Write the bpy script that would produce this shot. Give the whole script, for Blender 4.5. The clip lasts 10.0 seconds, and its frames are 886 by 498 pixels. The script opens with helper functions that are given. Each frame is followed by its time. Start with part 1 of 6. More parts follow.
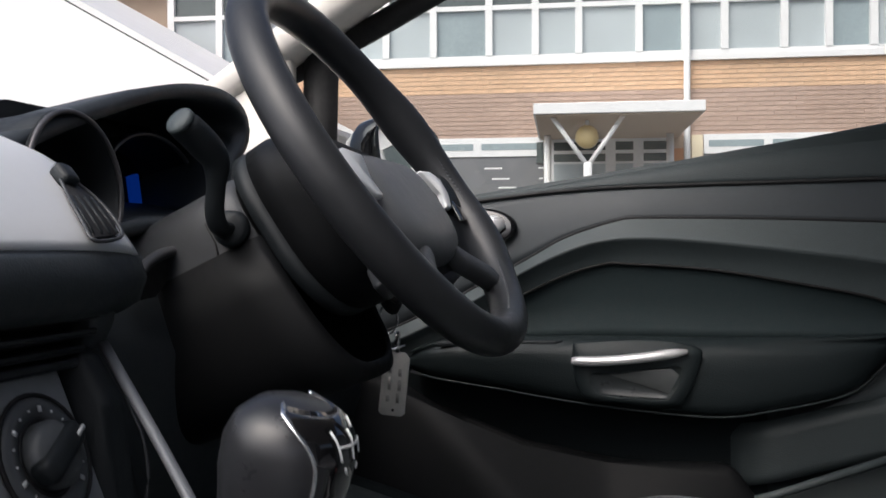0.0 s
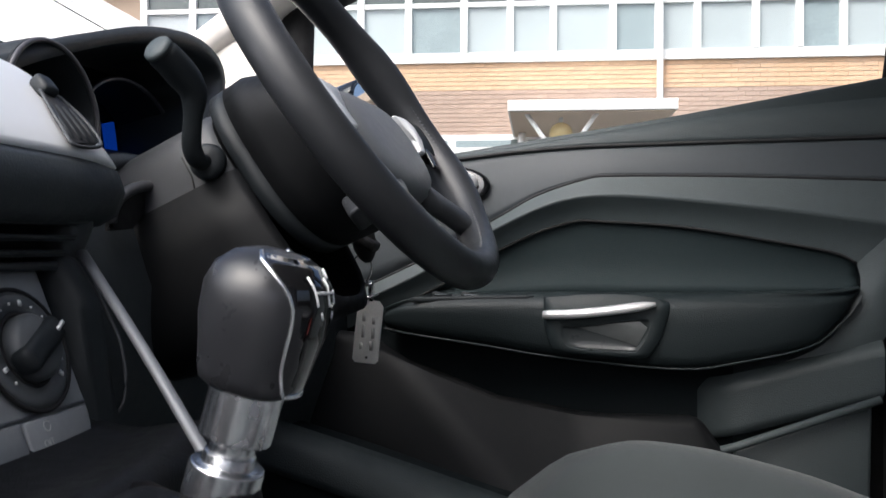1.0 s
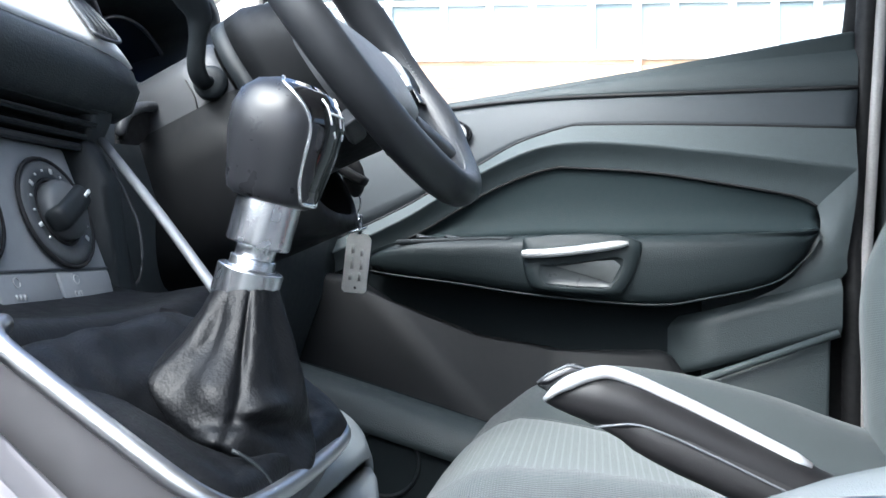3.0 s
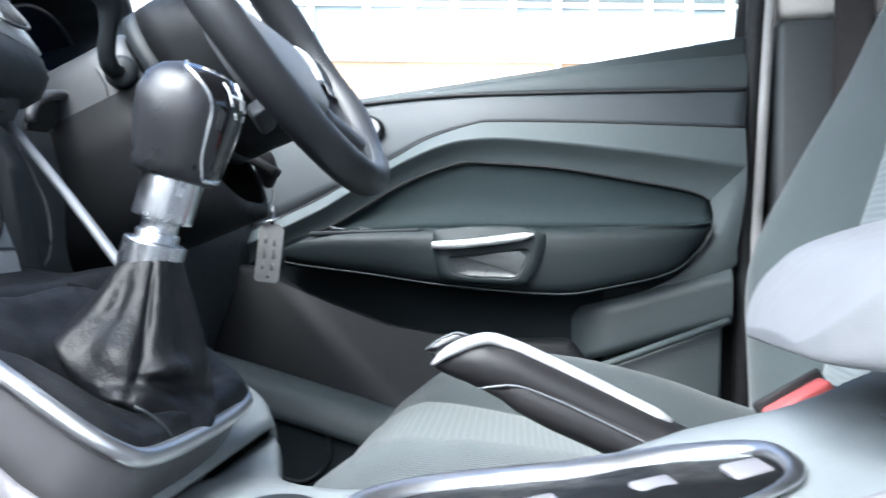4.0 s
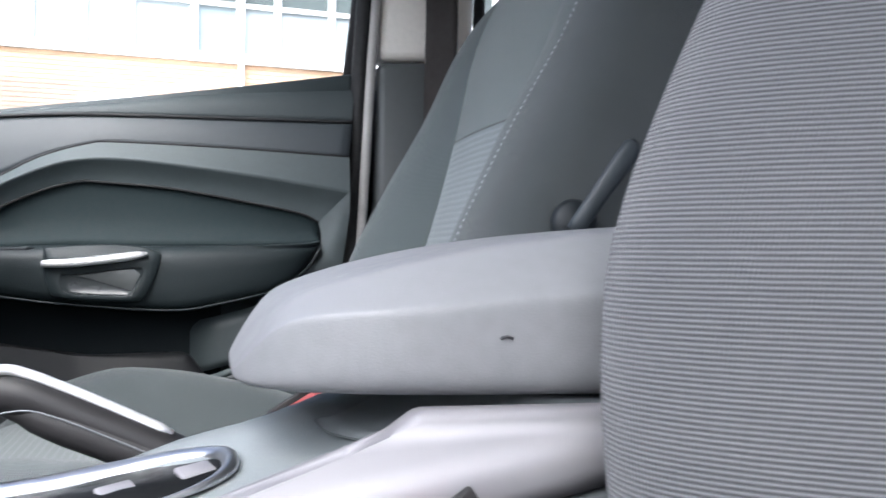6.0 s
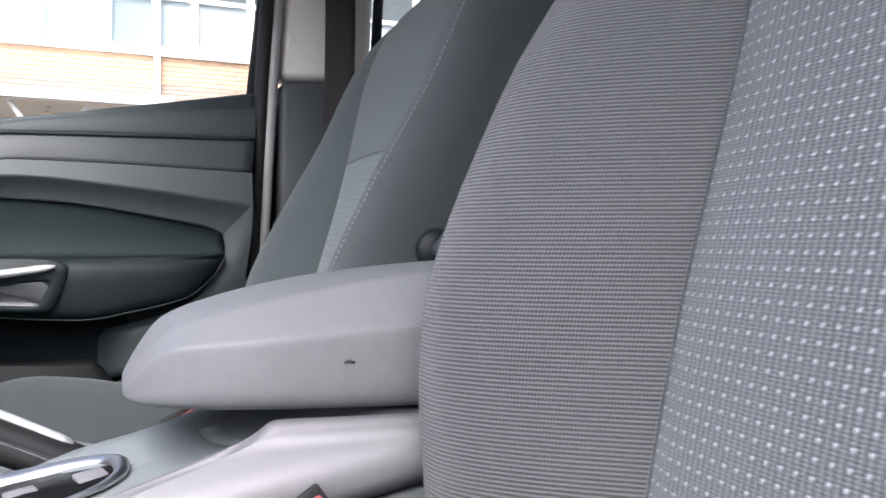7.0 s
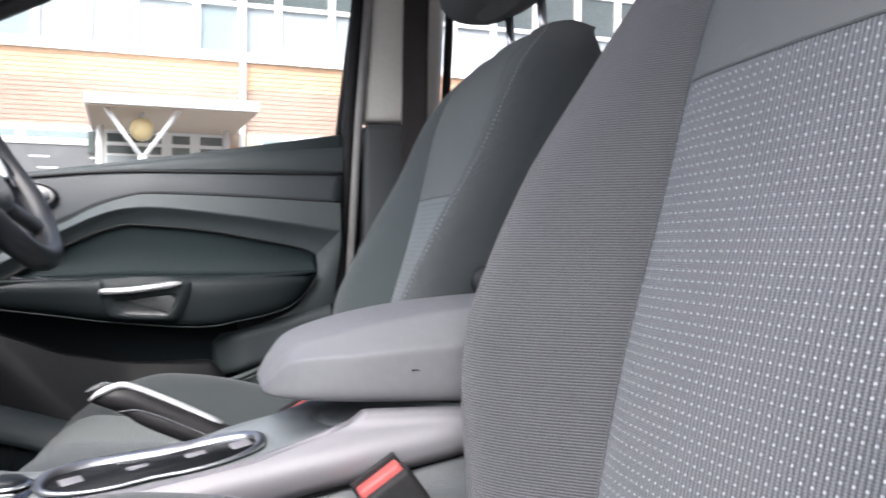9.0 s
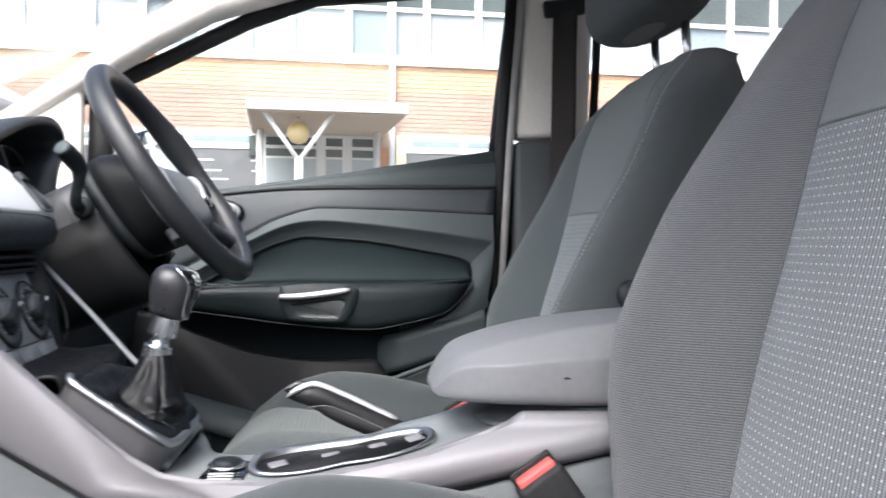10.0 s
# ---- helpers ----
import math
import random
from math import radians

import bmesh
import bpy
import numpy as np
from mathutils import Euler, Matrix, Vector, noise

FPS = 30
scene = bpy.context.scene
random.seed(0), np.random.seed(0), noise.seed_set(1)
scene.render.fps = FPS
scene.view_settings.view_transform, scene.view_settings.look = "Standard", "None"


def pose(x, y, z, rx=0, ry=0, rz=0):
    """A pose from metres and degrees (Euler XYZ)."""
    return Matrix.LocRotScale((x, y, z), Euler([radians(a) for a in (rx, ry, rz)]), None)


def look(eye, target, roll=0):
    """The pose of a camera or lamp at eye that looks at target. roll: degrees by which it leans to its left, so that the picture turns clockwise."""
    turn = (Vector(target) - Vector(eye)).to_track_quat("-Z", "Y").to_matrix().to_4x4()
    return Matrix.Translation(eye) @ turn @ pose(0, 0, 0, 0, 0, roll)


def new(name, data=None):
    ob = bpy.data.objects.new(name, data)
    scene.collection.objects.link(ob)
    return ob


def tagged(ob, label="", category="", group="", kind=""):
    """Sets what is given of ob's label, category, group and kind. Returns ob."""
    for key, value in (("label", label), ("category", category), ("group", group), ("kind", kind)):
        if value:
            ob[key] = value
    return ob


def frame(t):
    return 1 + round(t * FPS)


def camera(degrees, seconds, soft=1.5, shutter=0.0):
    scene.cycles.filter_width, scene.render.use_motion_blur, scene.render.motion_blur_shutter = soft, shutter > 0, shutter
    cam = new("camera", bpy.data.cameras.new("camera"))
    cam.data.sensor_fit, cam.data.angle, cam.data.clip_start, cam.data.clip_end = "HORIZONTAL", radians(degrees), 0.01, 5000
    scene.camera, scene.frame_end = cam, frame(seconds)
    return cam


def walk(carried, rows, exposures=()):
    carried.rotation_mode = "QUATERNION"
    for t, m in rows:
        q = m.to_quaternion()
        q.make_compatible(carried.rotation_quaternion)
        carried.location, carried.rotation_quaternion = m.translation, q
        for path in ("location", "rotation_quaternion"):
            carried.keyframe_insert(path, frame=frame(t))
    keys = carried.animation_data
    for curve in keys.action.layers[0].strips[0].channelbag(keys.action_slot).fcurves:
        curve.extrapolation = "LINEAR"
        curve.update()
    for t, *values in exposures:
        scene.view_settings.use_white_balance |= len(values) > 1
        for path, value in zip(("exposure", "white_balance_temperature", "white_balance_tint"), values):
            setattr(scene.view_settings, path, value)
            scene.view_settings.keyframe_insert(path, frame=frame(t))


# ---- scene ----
cam = camera(52.0, 10.0, shutter=0.5)
PATH = [
    (0, (0.0703, -0.2619, 1.0061), (-0.3594, 1.6914, 1.0045), -0.13),
    (0.5, (0.0733, -0.2663, 0.9823), (-0.3152, 1.6956, 0.9787), 0.01),
    (1, (0.0735, -0.2748, 0.9594), (-0.3001, 1.6900, 0.9560), 0.19),
    (1.5, (0.0751, -0.2884, 0.9382), (-0.2859, 1.6787, 0.9358), 0.28),
    (2, (0.0747, -0.3010, 0.9185), (-0.2752, 1.6681, 0.9173), 0.36),
    (3.5, (0.0819, -0.3369, 0.8871), (-0.1973, 1.6435, 0.8883), 0.43),
    (4, (0.0935, -0.3523, 0.8833), (-0.0655, 1.6413, 0.8864), 0.50),
    (4.5, (0.1128, -0.3748, 0.8926), (0.1269, 1.6251, 0.8973), 0.52),
    (5, (0.1386, -0.3961, 0.8970), (0.3480, 1.5928, 0.9084), 0.48),
    (5.5, (0.1534, -0.4194, 0.8979), (0.5381, 1.5432, 0.9102), 0.55),
    (6, (0.1757, -0.4407, 0.9031), (0.6888, 1.4923, 0.9167), 0.51),
    (7.5, (0.1871, -0.5836, 0.9392), (0.8904, 1.2886, 0.9357), 0.36),
    (8, (0.1795, -0.6310, 0.9484), (0.8840, 1.2409, 0.9494), 0.59),
    (8.5, (0.1656, -0.6890, 0.9505), (0.8270, 1.1985, 0.9491), 0.60),
    (9, (0.1452, -0.7338, 0.9596), (0.6562, 1.1998, 0.9543), 0.46),
    (9.5, (0.1342, -0.7731, 0.9726), (0.4735, 1.1978, 0.9606), 0.43),
    (10, (0.1187, -0.8263, 0.9811), (0.3155, 1.1640, 0.9663), 0.47),
]
EXPOSURES = [(0, 0.2, 6050, 10), (1, 0.8, 5950, 9), (2, 1.4, 5700, 6), (3.5, 2.28, 5400, 3), (4.5, 2.21, 5400, 4), (5.5, 1.9, 5550, 6), (6, 1.75, 5650, 8), (7.5, 1.45, 5850, 12), (9, 1.45, 5900, 11), (10, 1.45, 5900, 9)]
walk(cam, [(t, look(eye, target, roll)) for t, eye, target, roll in PATH], EXPOSURES)

# ---- light: a bright overcast day, the car standing in the open with its passenger door open ----
world = bpy.data.worlds.new("sky")
scene.world = world
world.use_nodes = True
sky = world.node_tree.nodes.new("ShaderNodeTexSky")
sky.sky_type, sky.sun_disc = "NISHITA", False
sky.sun_elevation, sky.sun_rotation = radians(50), radians(202)
sky.air_density, sky.dust_density, sky.ozone_density = 0.7, 8.0, 0.6
world.node_tree.links.new(sky.outputs[0], world.node_tree.nodes["Background"].inputs[0])
world.node_tree.nodes["Background"].inputs[1].default_value = 0.13
sun = new("sun", bpy.data.lights.new("sun", "SUN"))
sun.data.energy, sun.data.angle, sun.data.color = 1.4, radians(70), (1.0, 0.97, 0.93)
sun.matrix_world = look((-3.4, -5.2, 7.2), (0, 0, 0))
tagged(sun, kind="structure")


# ---- materials ----
def mat(name, color, rough=0.5, metal=0.0, grain=0.0, grain_scale=600.0, vary=0.12, vary_scale=6.0, coat=0.0, spec=0.5, cells=False):
    """A painted, moulded or cast surface: mottled at two scales, with a fine relief."""
    m = bpy.data.materials.new(name)
    m.use_nodes = True
    n, l = m.node_tree.nodes, m.node_tree.links
    b = n["Principled BSDF"]
    b.inputs["Metallic"].default_value, b.inputs["Coat Weight"].default_value = metal, coat
    b.inputs["Specular IOR Level"].default_value = spec
    co = n.new("ShaderNodeTexCoord")
    big, small = n.new("ShaderNodeTexNoise"), n.new("ShaderNodeTexNoise")
    big.inputs["Scale"].default_value, small.inputs["Scale"].default_value = vary_scale, vary_scale * 23
    big.inputs["Detail"].default_value = 4
    add = n.new("ShaderNodeMath")
    add.operation = "ADD"
    for tex in (big, small):
        l.new(co.outputs["Object"], tex.inputs["Vector"])
    l.new(big.outputs["Fac"], add.inputs[0])
    l.new(small.outputs["Fac"], add.inputs[1])
    ramp = n.new("ShaderNodeMapRange")
    ramp.inputs[1].default_value, ramp.inputs[2].default_value = 0.6, 1.4
    ramp.inputs[3].default_value, ramp.inputs[4].default_value = 1 - vary, 1 + vary
    l.new(add.outputs[0], ramp.inputs[0])
    mul = n.new("ShaderNodeMix")
    mul.data_type, mul.blend_type = "RGBA", "MULTIPLY"
    mul.inputs[0].default_value = 1.0
    mul.inputs[6].default_value = (*color, 1)
    l.new(ramp.outputs[0], mul.inputs[7])
    l.new(mul.outputs[2], b.inputs["Base Color"])
    rr = n.new("ShaderNodeMapRange")
    rr.inputs[1].default_value, rr.inputs[2].default_value = 0.3, 0.7
    rr.inputs[3].default_value, rr.inputs[4].default_value = rough * 0.88, min(1, rough * 1.12)
    l.new(small.outputs["Fac"], rr.inputs[0])
    l.new(rr.outputs[0], b.inputs["Roughness"])
    if grain:
        tex = n.new("ShaderNodeTexVoronoi" if cells else "ShaderNodeTexNoise")
        tex.inputs["Scale"].default_value = grain_scale
        if cells:
            tex.feature = "SMOOTH_F1"
        bump = n.new("ShaderNodeBump")
        bump.inputs["Strength"].default_value, bump.inputs["Distance"].default_value = grain, 0.001
        l.new(co.outputs["Object"], tex.inputs["Vector"])
        l.new(tex.outputs[0], bump.inputs["Height"])
        l.new(bump.outputs[0], b.inputs["Normal"])
    return m


def ribbed(name, color, pitch, depth, dots=None, light=(0.6, 0.62, 0.65), cross=0.5, warp=1.0, filling=0.45, relief=0.6):
    """Woven cloth in metres of its own surface: ribs along v, and, where asked, a grid of pale stitched dots."""
    m = bpy.data.materials.new(name)
    m.use_nodes = True
    n, l = m.node_tree.nodes, m.node_tree.links
    b = n["Principled BSDF"]
    b.inputs["Roughness"].default_value = 0.9
    b.inputs["Specular IOR Level"].default_value = 0.2
    b.inputs["Sheen Weight"].default_value = 0.25
    uv = n.new("ShaderNodeUVMap")
    uv.uv_map = "cloth"
    sep = n.new("ShaderNodeSeparateXYZ")
    l.new(uv.outputs[0], sep.inputs[0])

    def op(kind, a, c=None):
        k = n.new("ShaderNodeMath")
        k.operation = kind
        for i, v in enumerate((a, c)):
            if v is None:
                continue
            if isinstance(v, (int, float)):
                k.inputs[i].default_value = v
            else:
                l.new(v, k.inputs[i])
        return k.outputs[0]

    u, v = sep.outputs[0], sep.outputs[1]
    wob = n.new("ShaderNodeTexNoise")
    wob.inputs["Scale"].default_value = 40
    l.new(uv.outputs[0], wob.inputs["Vector"])
    shift = op("MULTIPLY", op("SUBTRACT", wob.outputs["Fac"], 0.5), pitch * (0.1 if dots else 0.25))
    rib = op("COSINE", op("MULTIPLY", op("ADD", u, shift), 2 * math.pi / pitch))
    weft = op("SINE", op("MULTIPLY", op("ADD", v, shift), 2 * math.pi / (pitch * cross)))
    height = op("ADD", op("MULTIPLY", rib, warp), op("MULTIPLY", weft, filling))
    shade = op("ADD", 1.0, op("MULTIPLY", height, depth))
    big = n.new("ShaderNodeTexNoise")
    big.inputs["Scale"].default_value, big.inputs["Detail"].default_value = 9, 5
    l.new(uv.outputs[0], big.inputs["Vector"])
    shade = op("MULTIPLY", shade, op("ADD", 0.86, op("MULTIPLY", big.outputs["Fac"], 0.28)))
    mul = n.new("ShaderNodeMix")
    mul.data_type, mul.blend_type = "RGBA", "MULTIPLY"
    mul.inputs[0].default_value, mul.inputs[6].default_value = 1.0, (*color, 1)
    l.new(shade, mul.inputs[7])
    out = mul.outputs[2]
    if dots:
        du, dv, ru, rv = dots
        a = op("DIVIDE", op("SUBTRACT", op("FRACT", op("DIVIDE", u, du)), 0.5), ru / du)
        c = op("DIVIDE", op("SUBTRACT", op("FRACT", op("DIVIDE", v, dv)), 0.5), rv / dv)
        r = op("ADD", op("POWER", op("ABSOLUTE", a), 2.0), op("POWER", op("ABSOLUTE", c), 2.0))
        rag = n.new("ShaderNodeTexNoise")
        rag.inputs["Scale"].default_value = 700
        l.new(uv.outputs[0], rag.inputs["Vector"])
        mask = n.new("ShaderNodeMapRange")
        mask.inputs[1].default_value, mask.inputs[2].default_value = 1.25, 0.6
        l.new(op("ADD", r, op("MULTIPLY", op("SUBTRACT", rag.outputs["Fac"], 0.5), 0.5)), mask.inputs[0])
        mx = n.new("ShaderNodeMix")
        mx.data_type = "RGBA"
        l.new(mask.outputs[0], mx.inputs[0])
        l.new(out, mx.inputs[6])
        mx.inputs[7].default_value = (*light, 1)
        out = mx.outputs[2]
        height = op("ADD", height, op("MULTIPLY", mask.outputs[0], 1.5))
    l.new(out, b.inputs["Base Color"])
    bump = n.new("ShaderNodeBump")
    bump.inputs["Strength"].default_value, bump.inputs["Distance"].default_value = relief, 0.0005
    l.new(height, bump.inputs["Height"])
    l.new(bump.outputs[0], b.inputs["Normal"])
    return m


def glass(name, tint=(0.97, 0.99, 0.98), ior=1.3):
    m = bpy.data.materials.new(name)
    m.use_nodes = True
    n, l = m.node_tree.nodes, m.node_tree.links
    n.remove(n["Principled BSDF"])
    clear, shine, mix = n.new("ShaderNodeBsdfTransparent"), n.new("ShaderNodeBsdfGlossy"), n.new("ShaderNodeMixShader")
    clear.inputs[0].default_value, shine.inputs["Roughness"].default_value = (*tint, 1), 0.02
    fres = n.new("ShaderNodeFresnel")
    fres.inputs[0].default_value = ior
    l.new(fres.outputs[0], mix.inputs[0])
    l.new(clear.outputs[0], mix.inputs[1])
    l.new(shine.outputs[0], mix.inputs[2])
    l.new(mix.outputs[0], n["Material Output"].inputs[0])
    return m


DARK = mat("dark_moulded_plastic", (0.0142, 0.0178, 0.0205), 0.5, spec=0.36, grain=0.25, grain_scale=1500)
PAD = mat("soft_dash_skin", (0.036, 0.043, 0.049), 0.52, grain=0.15, grain_scale=1100, cells=True)
DOOR = mat("green_grey_door_plastic", (0.036, 0.047, 0.05), 0.55, grain=0.35, grain_scale=900, cells=True)
DOOR_LOW = mat("dark_green_grey_door_plastic", (0.0135, 0.0195, 0.0215), 0.5, spec=0.36, grain=0.3, grain_scale=1000, cells=True)
DOOR_BAND = mat("pale_grey_door_band", (0.055, 0.069, 0.073), 0.55, grain=0.3, grain_scale=1100, cells=True)
DOOR_TRIM = mat("smooth_dark_door_trim", (0.041, 0.049, 0.055), 0.52, grain=0.12, grain_scale=1800)
PLINTH = mat("dark_silver_plinth", (0.11, 0.108, 0.114), 0.36, metal=0.4, grain=0.05, grain_scale=2500, vary=0.04)
GREY = mat("mid_grey_console_plastic", (0.12, 0.132, 0.137), 0.5, grain=0.3, grain_scale=1000, cells=True)
DECK = mat("pale_grey_console_deck", (0.21, 0.23, 0.235), 0.45, grain=0.2, grain_scale=1300, cells=True)
ARM = mat("grey_armrest_vinyl", (0.2, 0.203, 0.214), 0.55, grain=0.09, grain_scale=1300, cells=True, vary=0.08)
BRIGHT = mat("bright_satin_metal", (0.85, 0.85, 0.86), 0.34, metal=0.55, vary=0.03)
SILVER = mat("satin_silver_paint", (0.25, 0.243, 0.258), 0.52, metal=0.2, grain=0.05, grain_scale=2500, vary=0.04)
DASH_SILVER = mat("pale_satin_dash_silver", (0.86, 0.88, 0.9), 0.32, metal=0.1, vary=0.015)
# near-black that carries the shade of the wheel bowl, lower shroud and recesses
BOWL = mat("shade_black_plastic", (0.008, 0.0088, 0.0098), 0.55, grain=0.06, grain_scale=2200, spec=0.2)
# shade of the low cabin put into the colour of pocket and sill
WELL = mat("shade_black_pocket_plastic", (0.012, 0.0155, 0.0172), 0.85, grain=0.2, grain_scale=1500, spec=0.06)
HUB = mat("satin_grey_hub_plastic", (0.125, 0.13, 0.137), 0.42, grain=0.15, grain_scale=1500, cells=True)
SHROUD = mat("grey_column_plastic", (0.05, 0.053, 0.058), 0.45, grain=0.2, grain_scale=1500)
CLIMATE = mat("climate_panel_plastic", (0.34, 0.36, 0.375), 0.45, metal=0.1, grain=0.1, grain_scale=1500)
DIALRING = mat("dial_ring_plastic", (0.1, 0.108, 0.115), 0.42, grain=0.1, grain_scale=1500)
STRUT = mat("satin_grey_strut", (0.17, 0.18, 0.195), 0.45, metal=0.3, vary=0.06)
BEZEL = mat("satin_chrome_bezel", (0.54, 0.545, 0.56), 0.34, metal=1.0, vary=0.04)
ALU = mat("brushed_aluminium", (0.62, 0.635, 0.66), 0.25, metal=1.0, grain=0.05, grain_scale=1500, vary=0.06)
CHROME = mat("chrome", (0.88, 0.89, 0.9), 0.24, metal=1.0, vary=0.03)
GLOSS = mat("gloss_black", (0.006, 0.006, 0.007), 0.06, coat=0.6, vary=0.05)
BLACK = mat("black_rubber", (0.012, 0.012, 0.013), 0.7, grain=0.2)
LEATHER = mat("black_leather", (0.0052, 0.0058, 0.007), 0.46, spec=0.26, grain=0.2, grain_scale=1000, cells=True, vary=0.2)
KNOB = mat("grey_black_knob_leather", (0.02, 0.021, 0.024), 0.3, grain=0.05, grain_scale=2600, cells=True)
RIM = mat("wheel_rim_leather", (0.027, 0.029, 0.032), 0.38, grain=0.14, grain_scale=1700, cells=True)
CREAM = mat("cream_pillar_plastic", (0.92, 0.88, 0.82), 0.6, grain=0.25, grain_scale=900, vary=0.05)
PILLAR = mat("dark_pillar_plastic", (0.06, 0.066, 0.068), 0.55, grain=0.3, grain_scale=900)
STRIP = mat("worn_grey_sill_strip", (0.42, 0.41, 0.4), 0.5, metal=0.15, vary=0.2, vary_scale=25)
WEBBING = mat("seat_belt_webbing", (0.035, 0.03, 0.028), 0.8, grain=0.6, grain_scale=700)
RED = mat("red_release_button", (0.6, 0.12, 0.11), 0.42, vary=0.05)
TAGMAT = mat("worn_metal_key_tag", (0.8, 0.79, 0.76), 0.5, metal=0.1, vary=0.2, vary_scale=60)
INK = mat("dark_ink", (0.05, 0.05, 0.055), 0.6)
WORNINK = mat("worn_grey_marking", (0.42, 0.43, 0.44), 0.5, vary=0.3, vary_scale=80)
FAINT = mat("faint_engraving", (0.56, 0.55, 0.53), 0.5, vary=0.3, vary_scale=90)
WHITEINK = mat("white_marking", (0.8, 0.82, 0.82), 0.5)
CLOTH = ribbed("dark_seat_cloth", (0.118, 0.121, 0.127), 0.0015, 0.44, cross=1.27, warp=0.95, filling=0.95, relief=0.5)
CLOTH_SOFT = ribbed("soft_seat_cloth", (0.085, 0.1, 0.101), 0.0016, 0.05, cross=1.0, warp=0.5, filling=0.5, relief=0.3)
CLOTH_SIDE = ribbed("dark_seat_side_cloth", (0.073, 0.082, 0.085), 0.0012, 0.1)
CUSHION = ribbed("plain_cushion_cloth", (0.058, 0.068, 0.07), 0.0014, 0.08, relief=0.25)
# lit copy of the bolster cloth for the driver's console side, weave clearer
CUSHION_NEAR = ribbed("lit_fine_woven_cushion_cloth", (0.1, 0.112, 0.116), 0.0016, 0.1, cross=1.0, warp=0.8, filling=0.8, relief=0.4)
CUSHION_PANEL = ribbed("dashed_cushion_cloth", (0.118, 0.136, 0.138), 0.0034, 0.06, dots=(0.0068, 0.0062, 0.0018, 0.0009), light=(0.2, 0.225, 0.23), relief=0.15)
CLOTH_TOP = ribbed("plain_seat_cloth", (0.18, 0.19, 0.195), 0.0012, 0.06)
CLOTH_UPPER = ribbed("grey_green_upper_seat_cloth", (0.15, 0.174, 0.174), 0.0012, 0.06)
CLOTH_PLAIN = ribbed("faintly_ribbed_seat_cloth", (0.2, 0.226, 0.23), 0.0068, 0.06, cross=0.91, warp=0.3, filling=1.0)
CLOTH_DOT = ribbed("dotted_seat_cloth", (0.178, 0.186, 0.2), 0.0035, 0.42, dots=(0.007, 0.0057, 0.00105, 0.00075), light=(0.6, 0.62, 0.65), cross=0.41, filling=0.3)
CARPET = mat("dark_carpet", (0.0185, 0.0215, 0.024), 0.95, grain=1.0, grain_scale=500)
HEADLINER = mat("cream_headliner", (0.6, 0.58, 0.54), 0.9, grain=0.4, grain_scale=700)
SCREEN = mat("dark_display_glass", (0.008, 0.009, 0.012), 0.15, vary=0.05)
PANE = glass("clear_glass")
SCREEN_GLASS = glass("windscreen_glass", (0.98, 0.99, 0.99), 1.06)



def add_wrinkles(m, scale, strength, squash=(1, 1, 1)):
    """A second, coarser relief under the fine grain."""
    n, l = m.node_tree.nodes, m.node_tree.links
    fine = n["Principled BSDF"].inputs["Normal"].links[0].from_node
    co, mp, tex, relief = n.new("ShaderNodeTexCoord"), n.new("ShaderNodeMapping"), n.new("ShaderNodeTexNoise"), n.new("ShaderNodeBump")
    mp.inputs["Scale"].default_value = squash
    tex.inputs["Scale"].default_value, tex.inputs["Detail"].default_value, tex.inputs["Distortion"].default_value = scale, 3, 0.8
    relief.inputs["Strength"].default_value, relief.inputs["Distance"].default_value = strength, 0.002
    l.new(co.outputs["Object"], mp.inputs["Vector"])
    l.new(mp.outputs[0], tex.inputs["Vector"])
    l.new(tex.outputs["Fac"], relief.inputs["Height"])
    l.new(relief.outputs[0], fine.inputs["Normal"])


add_wrinkles(LEATHER, 120, 0.035, (1, 1, 0.6))
add_wrinkles(PAD, 420, 0.1, (1, 0.35, 1))

# ---- mesh helpers ----
def part(name, bm, material, parent=None, label="", smooth=True, mods=()):
    """Links a bmesh as one mesh object under a thing or under a part."""
    me = bpy.data.meshes.new(name)
    bmesh.ops.recalc_face_normals(bm, faces=bm.faces[:])
    for f in bm.faces:
        f.smooth = smooth
    bm.to_mesh(me)
    bm.free()
    me.materials.append(material)
    ob = new(name, me)
    if parent is not None:
        ob.parent = parent
    if label:
        ob["label"] = label
    for kind, settings in mods:
        md = ob.modifiers.new(kind.lower(), kind)
        for key, value in settings.items():
            if key == "width":
                md.width = value
            elif key == "segments":
                md.segments = value
            elif key == "levels":
                md.levels = md.render_levels = value
            elif key == "thickness":
                md.thickness = value
            elif key == "offset":
                md.offset = value
    return ob


SUB = lambda k=1: ("SUBSURF", {"levels": k})
SOLID = lambda t, o=-1.0: ("SOLIDIFY", {"thickness": t, "offset": o})


def thing(name, label, category, group="", at=(0, 0, 0), kind=""):
    ob = new(name)
    ob.location = at
    ob.empty_display_size = 0.05
    return tagged(ob, label, category, group, kind)


def curve(points, n):
    """n points along a smooth line through the given ones."""
    p = np.array(points, float)
    d = np.r_[0, np.cumsum(np.linalg.norm(np.diff(p, axis=0), axis=1) ** 0.5)]
    ext = np.vstack([2 * p[0] - p[1], p, 2 * p[-1] - p[-2]])
    out = []
    for s in np.linspace(0, d[-1], n):
        i = min(max(int(np.searchsorted(d, s, side="right")) - 1, 0), len(p) - 2)
        t = (s - d[i]) / (d[i + 1] - d[i])
        a, b, c, e = ext[i], ext[i + 1], ext[i + 2], ext[i + 3]
        out.append(0.5 * ((2 * b) + (c - a) * t + (2 * a - 5 * b + 4 * c - e) * t * t + (3 * b - a - 3 * c + e) * t ** 3))
    return np.array(out)


